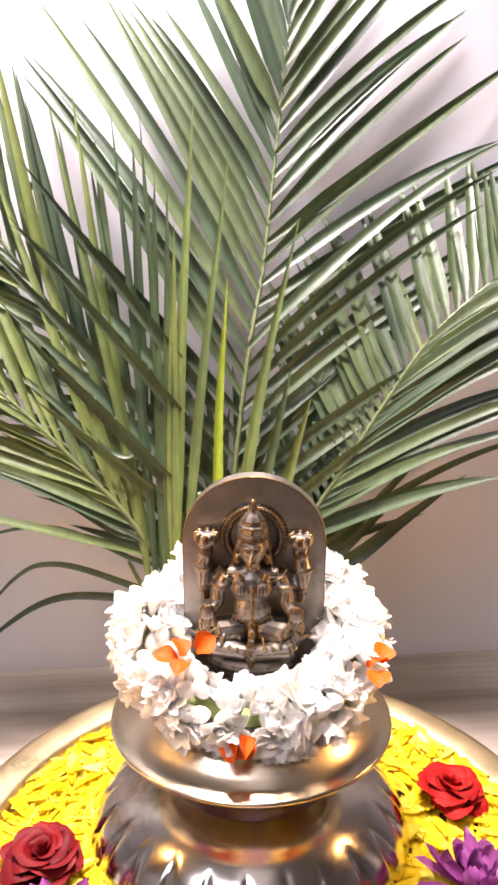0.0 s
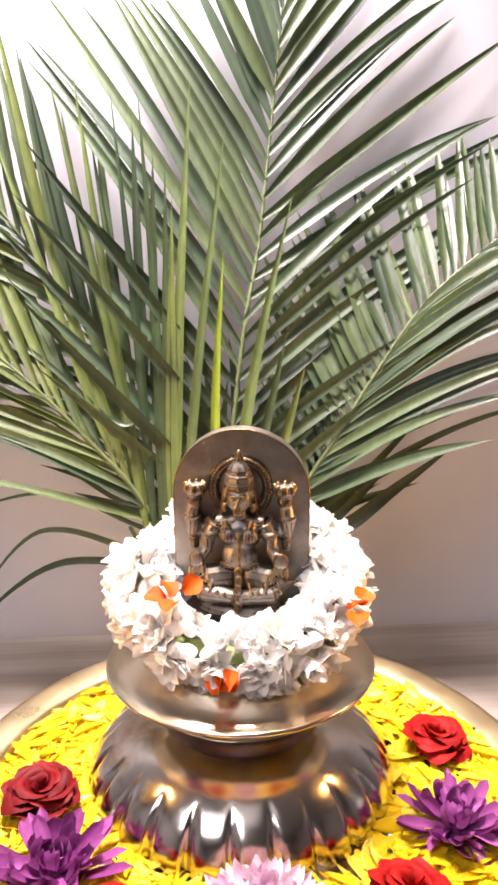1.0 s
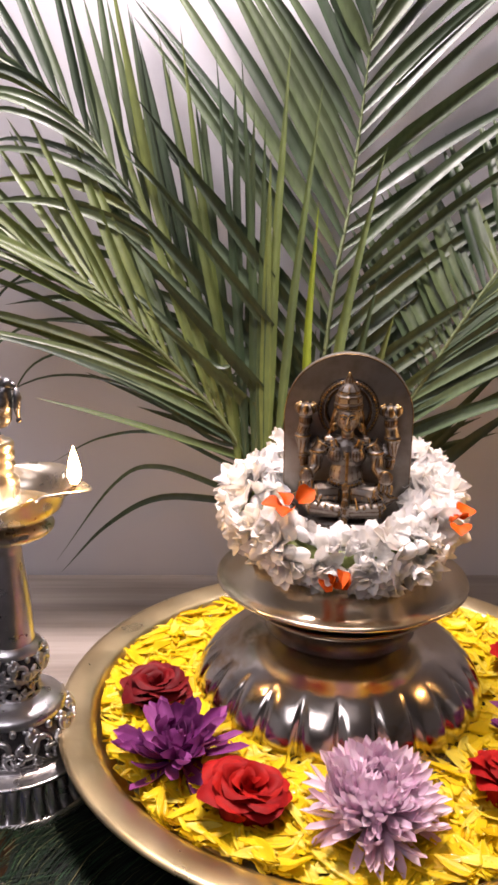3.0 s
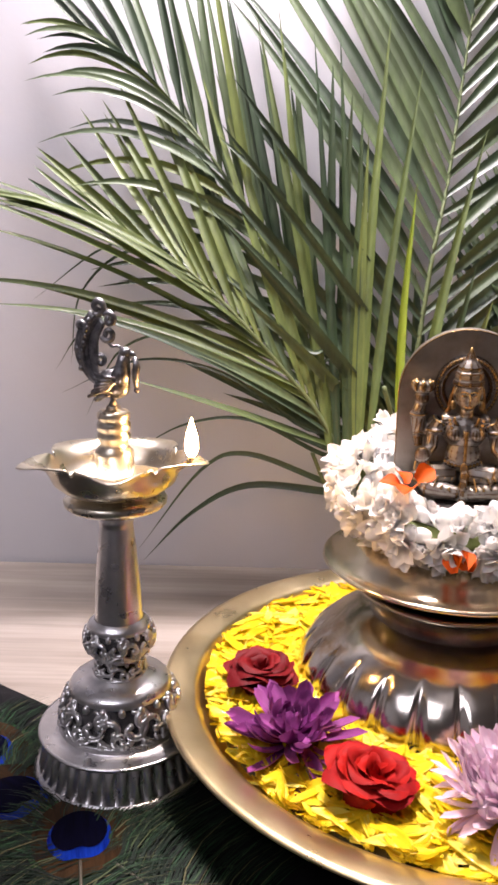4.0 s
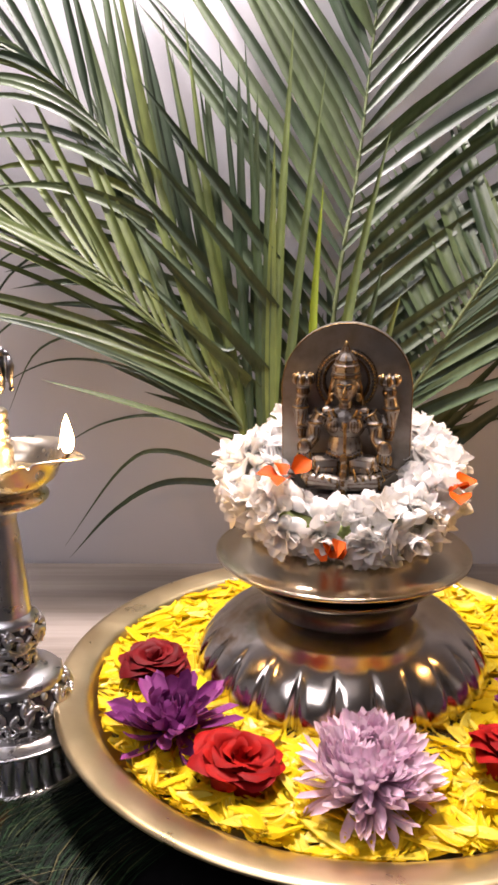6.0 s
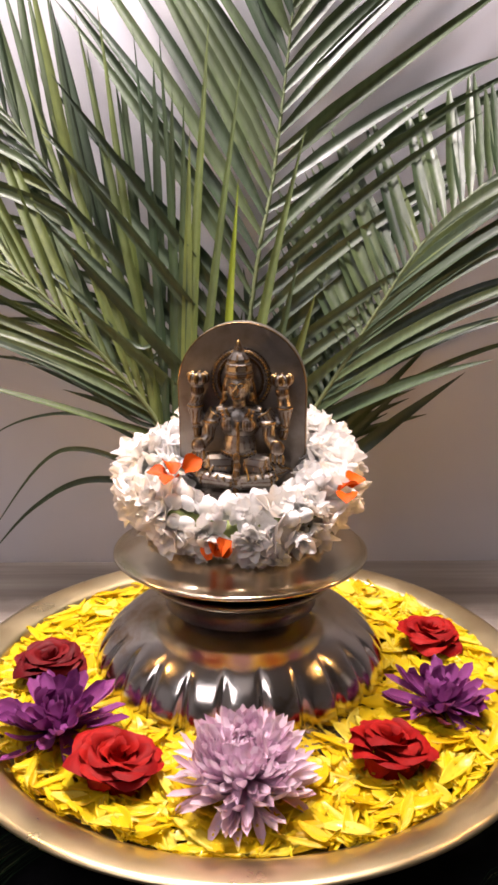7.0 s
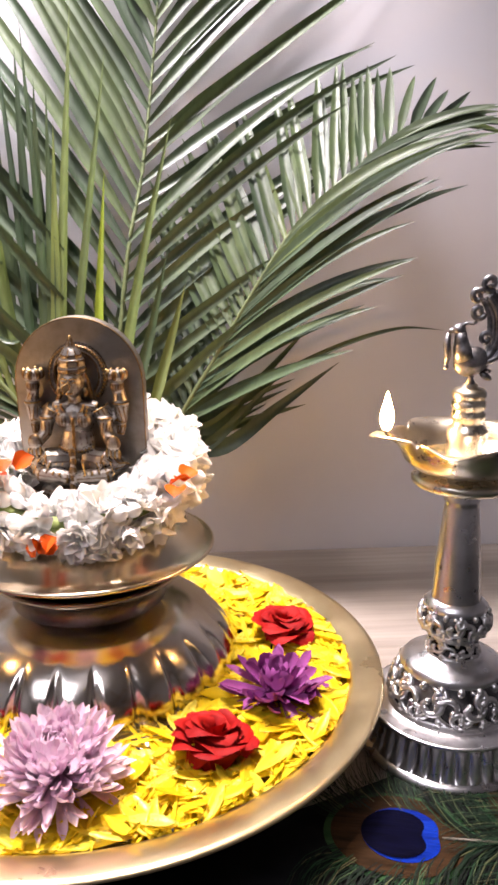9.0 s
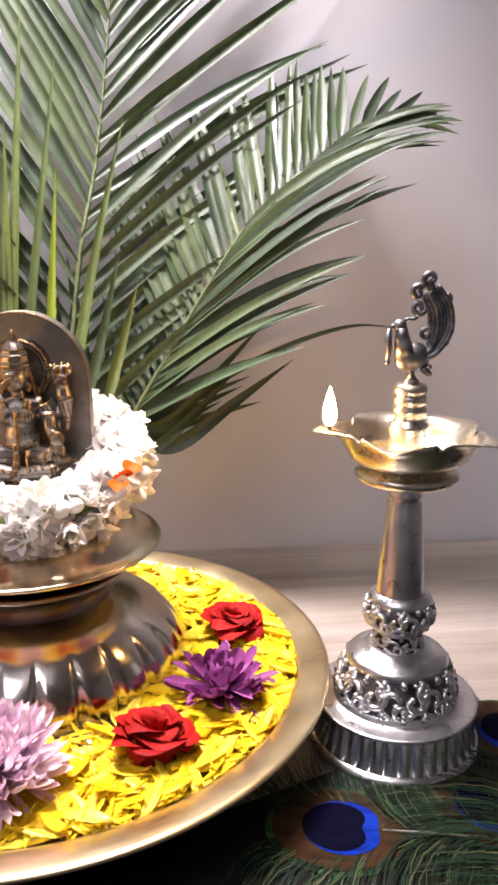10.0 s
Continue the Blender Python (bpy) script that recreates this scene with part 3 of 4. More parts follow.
# ---------------------------------------------------------------- floating flowers
def rose_petal(material, size, r0, r1, height, half, roll, seed):
    """One petal of a rose: a piece of an opening cup, its rim rolled outwards to a soft point, turned towards +x."""
    rnd = random.Random(seed)
    bm = bmesh.new()
    rows = []
    wave, deep = rnd.uniform(0, 6), rnd.uniform(0.6, 1.3)
    for i in range(11):
        t = i / 10
        row = []
        for j in range(11):
            s = j / 5 - 1
            top = 1.0 - 0.34 * abs(s) ** 2.6 + 0.10 * math.exp(-(s / 0.25) ** 2) + 0.03 * math.cos(4.5 * s + wave)
            h = t * top
            r = r0 + (r1 - r0) * h ** 1.2 + 0.045 * s + deep * 0.022 * math.sin(5 * s + wave) * h
            lip = max(0.0, h - 0.66) / 0.34
            r += roll * (lip ** 1.3) * (1.0 + 0.5 * abs(s))
            z = height * (h - 0.30 * lip ** 2 * roll / 0.08) + deep * 0.016 * math.sin(6 * s + wave) * h
            a = radians(half) * s * (0.5 + 0.5 * min(1.0, h * 2.0))
            row.append(bm.verts.new((size * r * math.cos(a), size * r * math.sin(a), size * z)))
        rows.append(row)
    grid_skin(bm, rows, False)
    return mesh_of("petal", bm, material)


def rose(name, at, size, material, label, seed):
    rnd = random.Random(seed)
    ob = thing(name, label, "rose", at, "roses in the plate")
    layers = ((2, 0.01, 0.040, 0.40, 115, 0.01), (3, 0.03, 0.080, 0.45, 95, 0.03), (3, 0.06, 0.130, 0.48, 88, 0.05), (3, 0.09, 0.180, 0.50, 84, 0.06),
              (4, 0.13, 0.235, 0.49, 74, 0.07), (4, 0.17, 0.285, 0.47, 70, 0.08), (4, 0.22, 0.330, 0.43, 66, 0.08), (5, 0.26, 0.370, 0.36, 58, 0.08))
    for k, (count, r0, r1, height, half, roll) in enumerate(layers):
        for i in range(count):
            a = 360 * (i + 0.41 * k) / count + rnd.uniform(-16, 16)
            data = rose_petal(material, size, r0, r1 * rnd.uniform(0.92, 1.08), height * rnd.uniform(0.88, 1.10), half, roll * rnd.uniform(0.7, 1.2), seed * 100 + 10 * k + i)
            part("petal", data, None, ob, "", pose(0, 0, 0, rnd.uniform(-6, 6), rnd.uniform(-6, 6), a))
    return ob


FLOWER_Z = 0.0400
rose("rose", pose(-0.1245, -0.0085, FLOWER_Z, 4, 0, 10), 0.049, DARK_RED, "dark red rose head floating on yellow petals", 1)
rose("rose", pose(-0.071, -0.107, FLOWER_Z, 10, 0, 70), 0.051, RED, "bright red open rose head floating on yellow petals", 2)
rose("rose", pose(0.0685, -0.0995, FLOWER_Z, 12, 0, 140), 0.050, RED, "red open rose head with a dark heart", 3)
rose("rose", pose(0.1205, 0.0265, FLOWER_Z, 6, 0, 33), 0.046, RED, "small red rose head near the plate's rim", 4)


def daisy(name, at, size, material, label, rings, group, seed, shapes):
    """A double chrysanthemum head: rings of slim petals from flat outer ones to upright inner ones."""
    rnd = random.Random(seed)
    ob = thing(name, label, "chrysanthemum", at, group)
    for count, lean, length, radius, lift in rings:
        data = [petal_mesh("petal", material, size * length * f, size * w, 0.85 if material is PINK else 0.6, c, 1.7, 7, 4, 0.42) for f, w, c in shapes]
        off = rnd.uniform(0, 360)
        for i in range(count):
            a = off + 360 * i / count + rnd.uniform(-9, 9)
            m = pose(0, 0, size * lift, 0, 0, a) @ pose(0, size * radius, 0, lean + rnd.uniform(-11, 11), rnd.uniform(-25, 25), rnd.uniform(-10, 10))
            part("petal", rnd.choice(data), None, ob, "", m)
    part("heart", ball(bmesh.new(), (0, 0, size * 0.12), (size * 0.08, size * 0.08, size * 0.08), 12, 8), material, ob)
    return ob


PURPLE_SHAPES = ((1.0, 0.105, 0.7), (0.88, 0.120, 1.1), (1.08, 0.095, 0.3), (0.95, 0.110, -0.5), (0.80, 0.115, 1.5))
PINK_SHAPES = ((0.98, 0.060, 0.9), (0.88, 0.068, 1.3), (0.98, 0.056, 0.5), (0.80, 0.070, 1.6), (0.92, 0.062, -0.3))
PURPLE_RINGS = ((16, -2, 0.46, 0.05, 0.06), (16, 9, 0.42, 0.05, 0.09), (15, 22, 0.37, 0.045, 0.11), (11, 36, 0.30, 0.04, 0.13), (9, 52, 0.23, 0.03, 0.14), (7, 68, 0.16, 0.02, 0.15))
PINK_RINGS = ((36, -2, 0.40, 0.09, 0.09), (42, 3, 0.40, 0.085, 0.12), (44, 8, 0.37, 0.08, 0.15), (44, 18, 0.335, 0.075, 0.18), (42, 28, 0.30, 0.065, 0.20), (38, 38, 0.26, 0.055, 0.22), (32, 48, 0.22, 0.045, 0.235), (24, 58, 0.18, 0.03, 0.245), (14, 70, 0.14, 0.015, 0.25))
daisy("chrysanthemum", pose(-0.107, -0.068, FLOWER_Z, 6, 0, 0), 0.077, PURPLE, "purple chrysanthemum head floating on yellow petals", PURPLE_RINGS, "purple flowers in the plate", 3, PURPLE_SHAPES)
daisy("chrysanthemum", pose(0.1085, -0.0490, FLOWER_Z, 6, 0, 40), 0.071, PURPLE, "purple chrysanthemum head beside two red roses", PURPLE_RINGS, "purple flowers in the plate", 4, PURPLE_SHAPES)
daisy("chrysanthemum", pose(-0.0065, -0.117, FLOWER_Z, 8, 0, 10), 0.084, PINK, "large pale pink chrysanthemum head before the pot", PINK_RINGS, "", 6, PINK_SHAPES)


# ---------------------------------------------------------------- the oil lamps
def curl_path(cx, cz, r0, r1, a0, a1, n=22):
    return [Vector((cx + (r0 + (r1 - r0) * k / n) * math.cos(a0 + (a1 - a0) * k / n), 0, cz + (r0 + (r1 - r0) * k / n) * math.sin(a0 + (a1 - a0) * k / n))) for k in range(n + 1)]


def finial_mesh():
    """A cast bird with a scrolled tail, in the xz plane: it faces +x, its foot stands at the origin."""
    bm = bmesh.new()
    ball(bm, (0.0005, 0, 0.0125), (0.0105, 0.0060, 0.0080), turn=Matrix.Rotation(0.35, 4, "Y"))
    tube([Vector((0.0040, 0, 0.014)), Vector((0.0064, 0, 0.020)), Vector((0.0070, 0, 0.025)), Vector((0.0076, 0, 0.0285))], [0.0070, 0.0052, 0.0040, 0.0036], 10, bm)
    ball(bm, (0.0084, 0, 0.0298), (0.0040, 0.0032, 0.0034))
    tube([Vector((0.0105, 0, 0.0298)), Vector((0.0135, 0, 0.0292)), Vector((0.0148, 0, 0.027))], [0.0020, 0.0014, 0.0008], 6, bm)
    tube([Vector((0.0070, 0, 0.032)), Vector((0.0035, 0, 0.0335)), Vector((0.0005, 0, 0.0330)), Vector((-0.0015, 0, 0.0345))], [0.0010, 0.0009, 0.0009, 0.0012], 6, bm)
    tube([Vector((0.0142, 0, 0.028)), Vector((0.0152, 0, 0.022)), Vector((0.0142, 0, 0.016)), Vector((0.0150, 0, 0.0105))], [0.0012, 0.0024, 0.0022, 0.0012], 8, bm)
    ball(bm, (0.0150, 0, 0.0095), 0.0018, 8, 6)
    for k in range(5):
        tube([Vector((0.004 - 0.001 * k, -0.0045, 0.0145 - 0.002 * k)), Vector((-0.004 - 0.001 * k, -0.005, 0.0145 - 0.0022 * k)), Vector((-0.0095, -0.003, 0.0165 - 0.0024 * k))], [0.0008, 0.0010, 0.0006], 6, bm)
    for k in range(7):
        s = 0.0020 * k
        path = smooth_rows([(-0.002 - 0.0006 * k, 0, 0.0105 + 0.0006 * k), (-0.0135 + 0.35 * s, 0, 0.0150 + 0.35 * s), (-0.0215 + s, 0, 0.0270 + 0.1 * s), (-0.0205 + s, 0, 0.0400 - 0.2 * s), (-0.0125 + s * 0.7, 0, 0.0515 - s * 0.45)], 7)
        tube([p + Vector((0, 0.0012 * math.cos(1.6 * k), 0)) for p in path], [0.0019 * (1.0 - 0.30 * i / len(path)) for i in range(len(path))], 8, bm)
    for k in range(6):
        tube([Vector((0.0060 - 0.0012 * k, -0.0052, 0.0160 - 0.0012 * k)), Vector((-0.0020 - 0.0022 * k, -0.0062, 0.0170 - 0.0022 * k)), Vector((-0.0100, -0.0034, 0.0185 - 0.0022 * k))],
             [0.0008, 0.0012, 0.0007], 6, bm)
    for k in range(5):
        ball(bm, (0.0052 + 0.0005 * k, 0, 0.017 + 0.0026 * k), (0.0052 - 0.0005 * k, 0.0046 - 0.0004 * k, 0.0010), 12, 6)
    tube(curl_path(-0.0080, 0.0545, 0.0048, 0.0010, -2.2, 5.6), [0.0018] * 23, 7, bm)
    tube(curl_path(-0.0010, 0.0475, 0.0040, 0.0008, 2.6, -4.6), [0.0018] * 23, 7, bm)
    tube(curl_path(-0.0020, 0.0395, 0.0042, 0.0010, -2.9, 4.0), [0.0017] * 23, 7, bm)
    tube(curl_path(-0.0070, 0.0250, 0.0036, 0.0010, 3.0, -3.6), [0.0015] * 23, 7, bm)
    tube(curl_path(-0.0190, 0.0440, 0.0026, 0.0008, -0.6, 5.2), [0.0015] * 23, 7, bm)
    ball(bm, (-0.0215, 0, 0.0310), 0.0021, 8, 6)
    ball(bm, (-0.0195, 0, 0.0205), 0.0018, 8, 6)
    for k in range(6):
        ball(bm, (-0.0190 + 0.0012 * k, -0.0018, 0.026 + 0.0042 * k), (0.0017, 0.0014, 0.0017), 8, 6)
    ball(bm, (-0.0085, 0, 0.0045), (0.0042, 0.0022, 0.0020), 10, 6, Matrix.Rotation(-0.5, 4, "Y"))
    tube([Vector((0, 0, 0.0)), Vector((0, 0, 0.003)), Vector((0.0003, 0, 0.008))], [0.0034, 0.0016, 0.0022], 10, bm)
    return bm


def scroll_band(rows, turns, thick, bulge=0.0, seg=22):
    """Pierced ornament: leafy curls that run round a turned band between two rows of (radius, height)."""
    bm = bmesh.new()
    (r0, z0), (r1, z1) = rows

    def at(a, u):
        r = r0 + (r1 - r0) * u + bulge * 4 * u * (1 - u)
        return Vector((r * math.cos(a), r * math.sin(a), z0 + (z1 - z0) * u))

    step = math.pi / turns
    for k in range(2 * turns):
        flip = 1 if k % 2 else -1
        a0 = k * step
        for size, du, da, wind in ((0.40, 0.02, 0.0, 5.6), (0.24, 0.22, 0.42, 4.4), (0.24, -0.24, -0.42, 4.4)):
            path = []
            for i in range(seg):
                t = i / (seg - 1)
                f = 1.0 - 0.78 * t
                path.append(at(a0 + step * (da + 2.0 * size * f * math.sin(wind * t) * flip), 0.5 + flip * du + flip * size * f * math.cos(wind * t)))
            tube(path, [thick * (0.55 + 0.40 * math.sin(math.pi * i / seg)) for i in range(seg)], 6, bm)
            ball(bm, path[-1], thick * 0.95, 8, 6)
        for u in (0.10, 0.90):
            ball(bm, at(a0 + 0.5 * step, u), (thick * 1.1, thick * 1.1, thick * 1.3), 8, 6)
    for u in (0.0, 1.0):
        tube([at(2 * math.pi * i / 48, u) for i in range(49)], thick * 0.55, 6, bm)
    return bm


def oil_lamp(name, at, label):
    """A standing lamp with a five-spout bowl; the lit spout points to +x, and so does the bird on its top."""
    ob = thing(name, label, "oil lamp", at, "oil lamps beside the plate")
    part("foot", lathe([(0.0510, 0.0), (0.0530, 0.0012), (0.0532, 0.0036), (0.0505, 0.0052), (0.0492, 0.0060)], 96), SILVER, ob)
    part("fluted_base", lathe([(0.0500, 0.0058), (0.0494, 0.0072), (0.0488, 0.0095), (0.0476, 0.0150), (0.0464, 0.0195), (0.0454, 0.0225), (0.0445, 0.0245)], 432,
                              lambda a, k: 1.0 + (0, .04, .08, .08, .08, .04, 0)[k] * (abs(math.sin(19 * a)) ** 0.5 - 0.85)), SILVER, ob)
    part("tray", lathe([(0.0450, 0.0240), (0.0485, 0.0258), (0.0497, 0.0272), (0.0493, 0.0284), (0.0478, 0.0284), (0.0430, 0.0278), (0.0385, 0.0286), (0.0365, 0.0300)], 96), SILVER, ob)
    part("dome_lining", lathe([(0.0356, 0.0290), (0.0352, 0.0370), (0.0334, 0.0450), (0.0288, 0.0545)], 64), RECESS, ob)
    dome = part("dome", lathe([(0.0372, 0.0285), (0.0378, 0.0302), (0.0364, 0.0318)], 64), SILVER, ob)
    part("scroll_band", scroll_band([(0.0362, 0.0318), (0.0298, 0.0535)], 9, 0.0021, 0.0022), SILVER, dome, "pierced silver scrollwork")
    part("shoulder", lathe([(0.0302, 0.0530), (0.0310, 0.0545), (0.0285, 0.0575), (0.0235, 0.0598), (0.0190, 0.0610), (0.0180, 0.0622), (0.0160, 0.0628)], 64), SILVER, ob)
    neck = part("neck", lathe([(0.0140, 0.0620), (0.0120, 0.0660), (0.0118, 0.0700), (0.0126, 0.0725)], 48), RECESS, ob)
    part("scroll_band", scroll_band([(0.0158, 0.0628), (0.0132, 0.0722)], 5, 0.0012), SILVER, neck, "pierced silver scrollwork")
    part("collar", lathe([(0.0125, 0.0715), (0.0138, 0.0725), (0.0140, 0.0737), (0.0120, 0.0749), (0.0128, 0.0755)], 48), SILVER, ob)
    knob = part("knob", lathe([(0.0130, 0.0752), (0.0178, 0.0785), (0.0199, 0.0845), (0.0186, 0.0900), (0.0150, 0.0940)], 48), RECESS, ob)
    part("scroll_band", scroll_band([(0.0176, 0.0768), (0.0180, 0.0918)], 7, 0.0016, 0.0030), SILVER, knob, "pierced silver scrollwork")
    part("knob_cap", lathe([(0.0182, 0.0912), (0.0188, 0.0922), (0.0178, 0.0942), (0.0160, 0.0960), (0.0145, 0.0970)], 64), SILVER, ob)
    part("shaft", lathe([(0.0142, 0.0965), (0.0138, 0.1005), (0.0130, 0.1180), (0.0114, 0.1380), (0.0099, 0.1530), (0.0096, 0.1555), (0.0103, 0.1568), (0.0096, 0.1582), (0.0100, 0.1615), (0.0088, 0.1640)], 64), SILVER, ob)
    part("bowl_ring", lathe([(0.0085, 0.1632), (0.0200, 0.1642), (0.0265, 0.1656), (0.0292, 0.1680), (0.0295, 0.1702), (0.0280, 0.1718), (0.0240, 0.1728), (0.0215, 0.1742)], 80), LAMP_BRASS, ob)
    # five-lobed bowl with pointed, slightly drooping spouts
    bm = bmesh.new()
    seg = 150
    rows = [(0.0215, 0.1738, 0), (0.0290, 0.1765, 0), (0.0345, 0.1812, 0), (0.0366, 0.1868, 0.02), (0.0376, 0.1912, 0.14), (0.0382, 0.1936, 0.50), (0.0386, 0.1948, 1.0),
            (0.0376, 0.1954, 0.99), (0.0372, 0.1943, 0.5), (0.0362, 0.1912, 0.12), (0.0350, 0.1868, 0.02), (0.0322, 0.1815, 0), (0.0260, 0.1785, 0), (0.0040, 0.1775, 0)]
    rings = []
    for r, z, f in rows:
        ring = []
        for i in range(seg):
            a = 2 * math.pi * i / seg
            c = abs(math.cos(2.5 * a))
            out = f * (0.0100 * c ** 1.1 + 0.0058 * c ** 8) - f * 0.0015 * (1 - c)
            ring.append(bm.verts.new(((r + out) * math.cos(a), (r + out) * math.sin(a), z + f * (0.0008 * c ** 1.2 - 0.0022 * c ** 7 - 0.0030 * max(0.0, 1 - 4.0 * c) ** 1.5))))
        rings.append(ring)
    grid_skin(bm, rings)
    part("lamp_bowl", bm, LAMP_BRASS, ob, "pale brass bowl with five spouts")
    part("oil", lathe([(0.0010, 0.1815), (0.0318, 0.1815)], 64), OIL, ob, "oil in the lamp bowl")
    part("column", lathe([(0.0112, 0.1740), (0.0110, 0.1960), (0.0108, 0.1985), (0.0085, 0.2005), (0.0080, 0.2030), (0.0092, 0.2045), (0.0094, 0.2075), (0.0080, 0.2090), (0.0094, 0.2105),
                          (0.0094, 0.2140), (0.0082, 0.2152), (0.0092, 0.2165), (0.0092, 0.2195), (0.0078, 0.2212), (0.0045, 0.2218), (0.0040, 0.2235), (0.0015, 0.2245)], 48), LAMP_BRASS, ob)
    part("finial", finial_mesh(), DARK_SILVER, ob, "blackened silver bird with a scrolled tail", pose(0, 0, 0.2235) @ Matrix.Diagonal((0.92, 1.0, 1.0, 1)))
    wick = part("wick", tube(smooth_rows([(0.026, 0.0, 0.1850), (0.038, 0, 0.1905), (0.0440, 0, 0.1950), (0.0446, 0, 0.1975)], 4), [0.0014] * 12 + [0.0009], 7), WICK, ob)
    flame = lathe([(0.0004, 0.0), (0.0026, 0.0016), (0.0041, 0.0050), (0.0044, 0.0085), (0.0035, 0.0135), (0.0021, 0.0185), (0.0009, 0.0222), (0.0001, 0.0245)], 16)
    part("flame", flame, FLAME, wick, "bright yellow-white flame", pose(0.0446, 0, 0.1965) @ Matrix.Diagonal((0.88, 0.88, 0.92, 1)))
    return ob


TABLE_TOP = 0.0024
oil_lamp("oil_lamp", pose(-0.2070, -0.0300, TABLE_TOP, 0, 0, -8) @ Matrix.Scale(0.972, 4), "silver and brass standing oil lamp, lit, with a bird on top")
oil_lamp("oil_lamp", pose(0.2160, -0.0400, TABLE_TOP, 0, 0, 172), "silver and brass standing oil lamp, lit, beside peacock feathers")


# ---------------------------------------------------------------- the palm fronds
def blade(base, tip, width, facing, sag=0.1, fold=0.5, side=0.0, steps=9):
    """A folded, tapering leaflet from base to tip; sag bows it (in metres per metre), side twists its face."""
    bm = bmesh.new()
    base, tip = Vector(base), Vector(tip)
    length = (tip - base).length
    along = (tip - base).normalized()
    f = Vector(facing)
    f = (f - along * f.dot(along)).normalized()
    f = Matrix.Rotation(side, 3, along) @ f
    across = along.cross(f).normalized()
    rows = []
    for i in range(steps + 1):
        t = i / steps
        bow = Vector((0, 0, 1)) * sag * length * 4 * t * (1 - t) + Vector((0, 0, -1)) * 0.25 * sag * length * t ** 3
        w = width * 0.5 * min(1.0, 0.32 + 3.2 * t) * (1 - t ** 2.6) ** 0.85 if t < 1 else width * 0.01
        mid = base + along * length * t + bow
        rows.append([bm.verts.new(mid + across * w * s + f * (fold * w * (abs(s) - 0.5))) for s in (-1, -0.5, 0, 0.5, 1)])
    grid_skin(bm, rows, False)
    return bm


def frond(label, control, first, left, right, spacing, facing, seed, light=0.0, rib=0.0028, width=0.0135, back=0.0, lean=0.0, turn_left=0.0, turn_right=0.0):
    """A palm frond: a tapering rib along the control points, leaflets on both sides from the way 'first' on.
    left, right: rows of (way 0..1, degrees from the rib, length, bow)."""
    rnd = random.Random(seed)
    ob = thing("palm_frond", label, "palm leaf", None, "palm fronds behind the idol")
    path = smooth_rows(control, 14)
    n = len(path)
    part("rib", tube(path, [rib * (1.0 - 0.8 * k / n) for k in range(n)], 8), RIB, ob)
    dist = [0.0]
    for a, b in zip(path, path[1:]):
        dist.append(dist[-1] + (b - a).length)
    total = dist[-1]

    def at(s):
        k = max(1, next((i for i, v in enumerate(dist) if v >= s), n - 1))
        t = (s - dist[k - 1]) / max(1e-6, dist[k] - dist[k - 1])
        return path[k - 1].lerp(path[k], t), (path[min(k + 1, n - 1)] - path[max(k - 2, 0)]).normalized()

    def table(rows, u):
        for a, b in zip(rows, rows[1:]):
            if u <= b[0]:
                t = max(0.0, (u - a[0]) / max(1e-6, b[0] - a[0]))
                return [x + (y - x) * t for x, y in zip(a[1:], b[1:])]
        return list(rows[-1][1:])

    face = Vector(facing).normalized()
    s = first
    k = 0
    while s < total * 0.995:
        u = (s - first) / (total - first)
        q, d = at(s)
        for sign, rows in ((-1, left), (1, right)):
            if not rows:
                continue
            angle, length, bow = table(rows, u)[:3]
            angle = radians(angle + rnd.uniform(-4, 4))
            length *= rnd.uniform(0.9, 1.08)
            if length < 0.03:
                continue
            flat = (d - face * d.dot(face)).normalized()
            turn = Matrix.Rotation(sign * angle, 3, -face)
            way = (turn @ flat + face * rnd.uniform(-0.06, 0.10) + face * d.dot(face) * 0.8).normalized()
            base = q + face * 0.001 + d * (0.35 * spacing if sign > 0 else 0)
            tip = base + way * length
            if sign < 0:
                tip.y += back
            else:
                tip.y += lean * length
            if tip.y > WALL_Y - 0.006:
                tip.y = WALL_Y - 0.006 - rnd.uniform(0, 0.006)
            material = LEAF_LIGHT if rnd.random() < light else LEAF
            part("leaflet", blade(base, tip, width * rnd.uniform(0.85, 1.15) * min(1.0, 0.5 + length / 0.25), face, bow + rnd.uniform(-0.02, 0.02), 0.45, (turn_left if sign < 0 else turn_right) + rnd.uniform(-0.3, 0.3)), material, ob)
        s += spacing * rnd.uniform(0.9, 1.1)
        k += 1
    return ob


FRONT = (0.0, -1.0, 0.22)
frond("tall green palm frond leaning upright against the wall",
      [(-0.010, 0.215, 0.002), (-0.006, 0.205, 0.15), (0.0095, 0.223, 0.290), (0.0235, 0.243, 0.362), (0.0345, 0.262, 0.450), (0.041, 0.268, 0.51), (0.046, 0.271, 0.56)], 0.13,
      [(0.0, 50, 0.20, 0.02), (0.15, 49, 0.27, 0.02), (0.42, 42, 0.29, 0.02), (0.62, 39, 0.20, 0.02), (0.8, 34, 0.13, 0.02), (1.0, 14, 0.07, 0.0)],
      [(0.0, 46, 0.18, 0.03), (0.15, 48, 0.24, 0.03), (0.42, 46, 0.27, 0.03), (0.62, 43, 0.24, 0.02), (0.8, 36, 0.17, 0.02), (1.0, 16, 0.08, 0.0)], 0.0168, FRONT, 11, 0.0, width=0.0115)
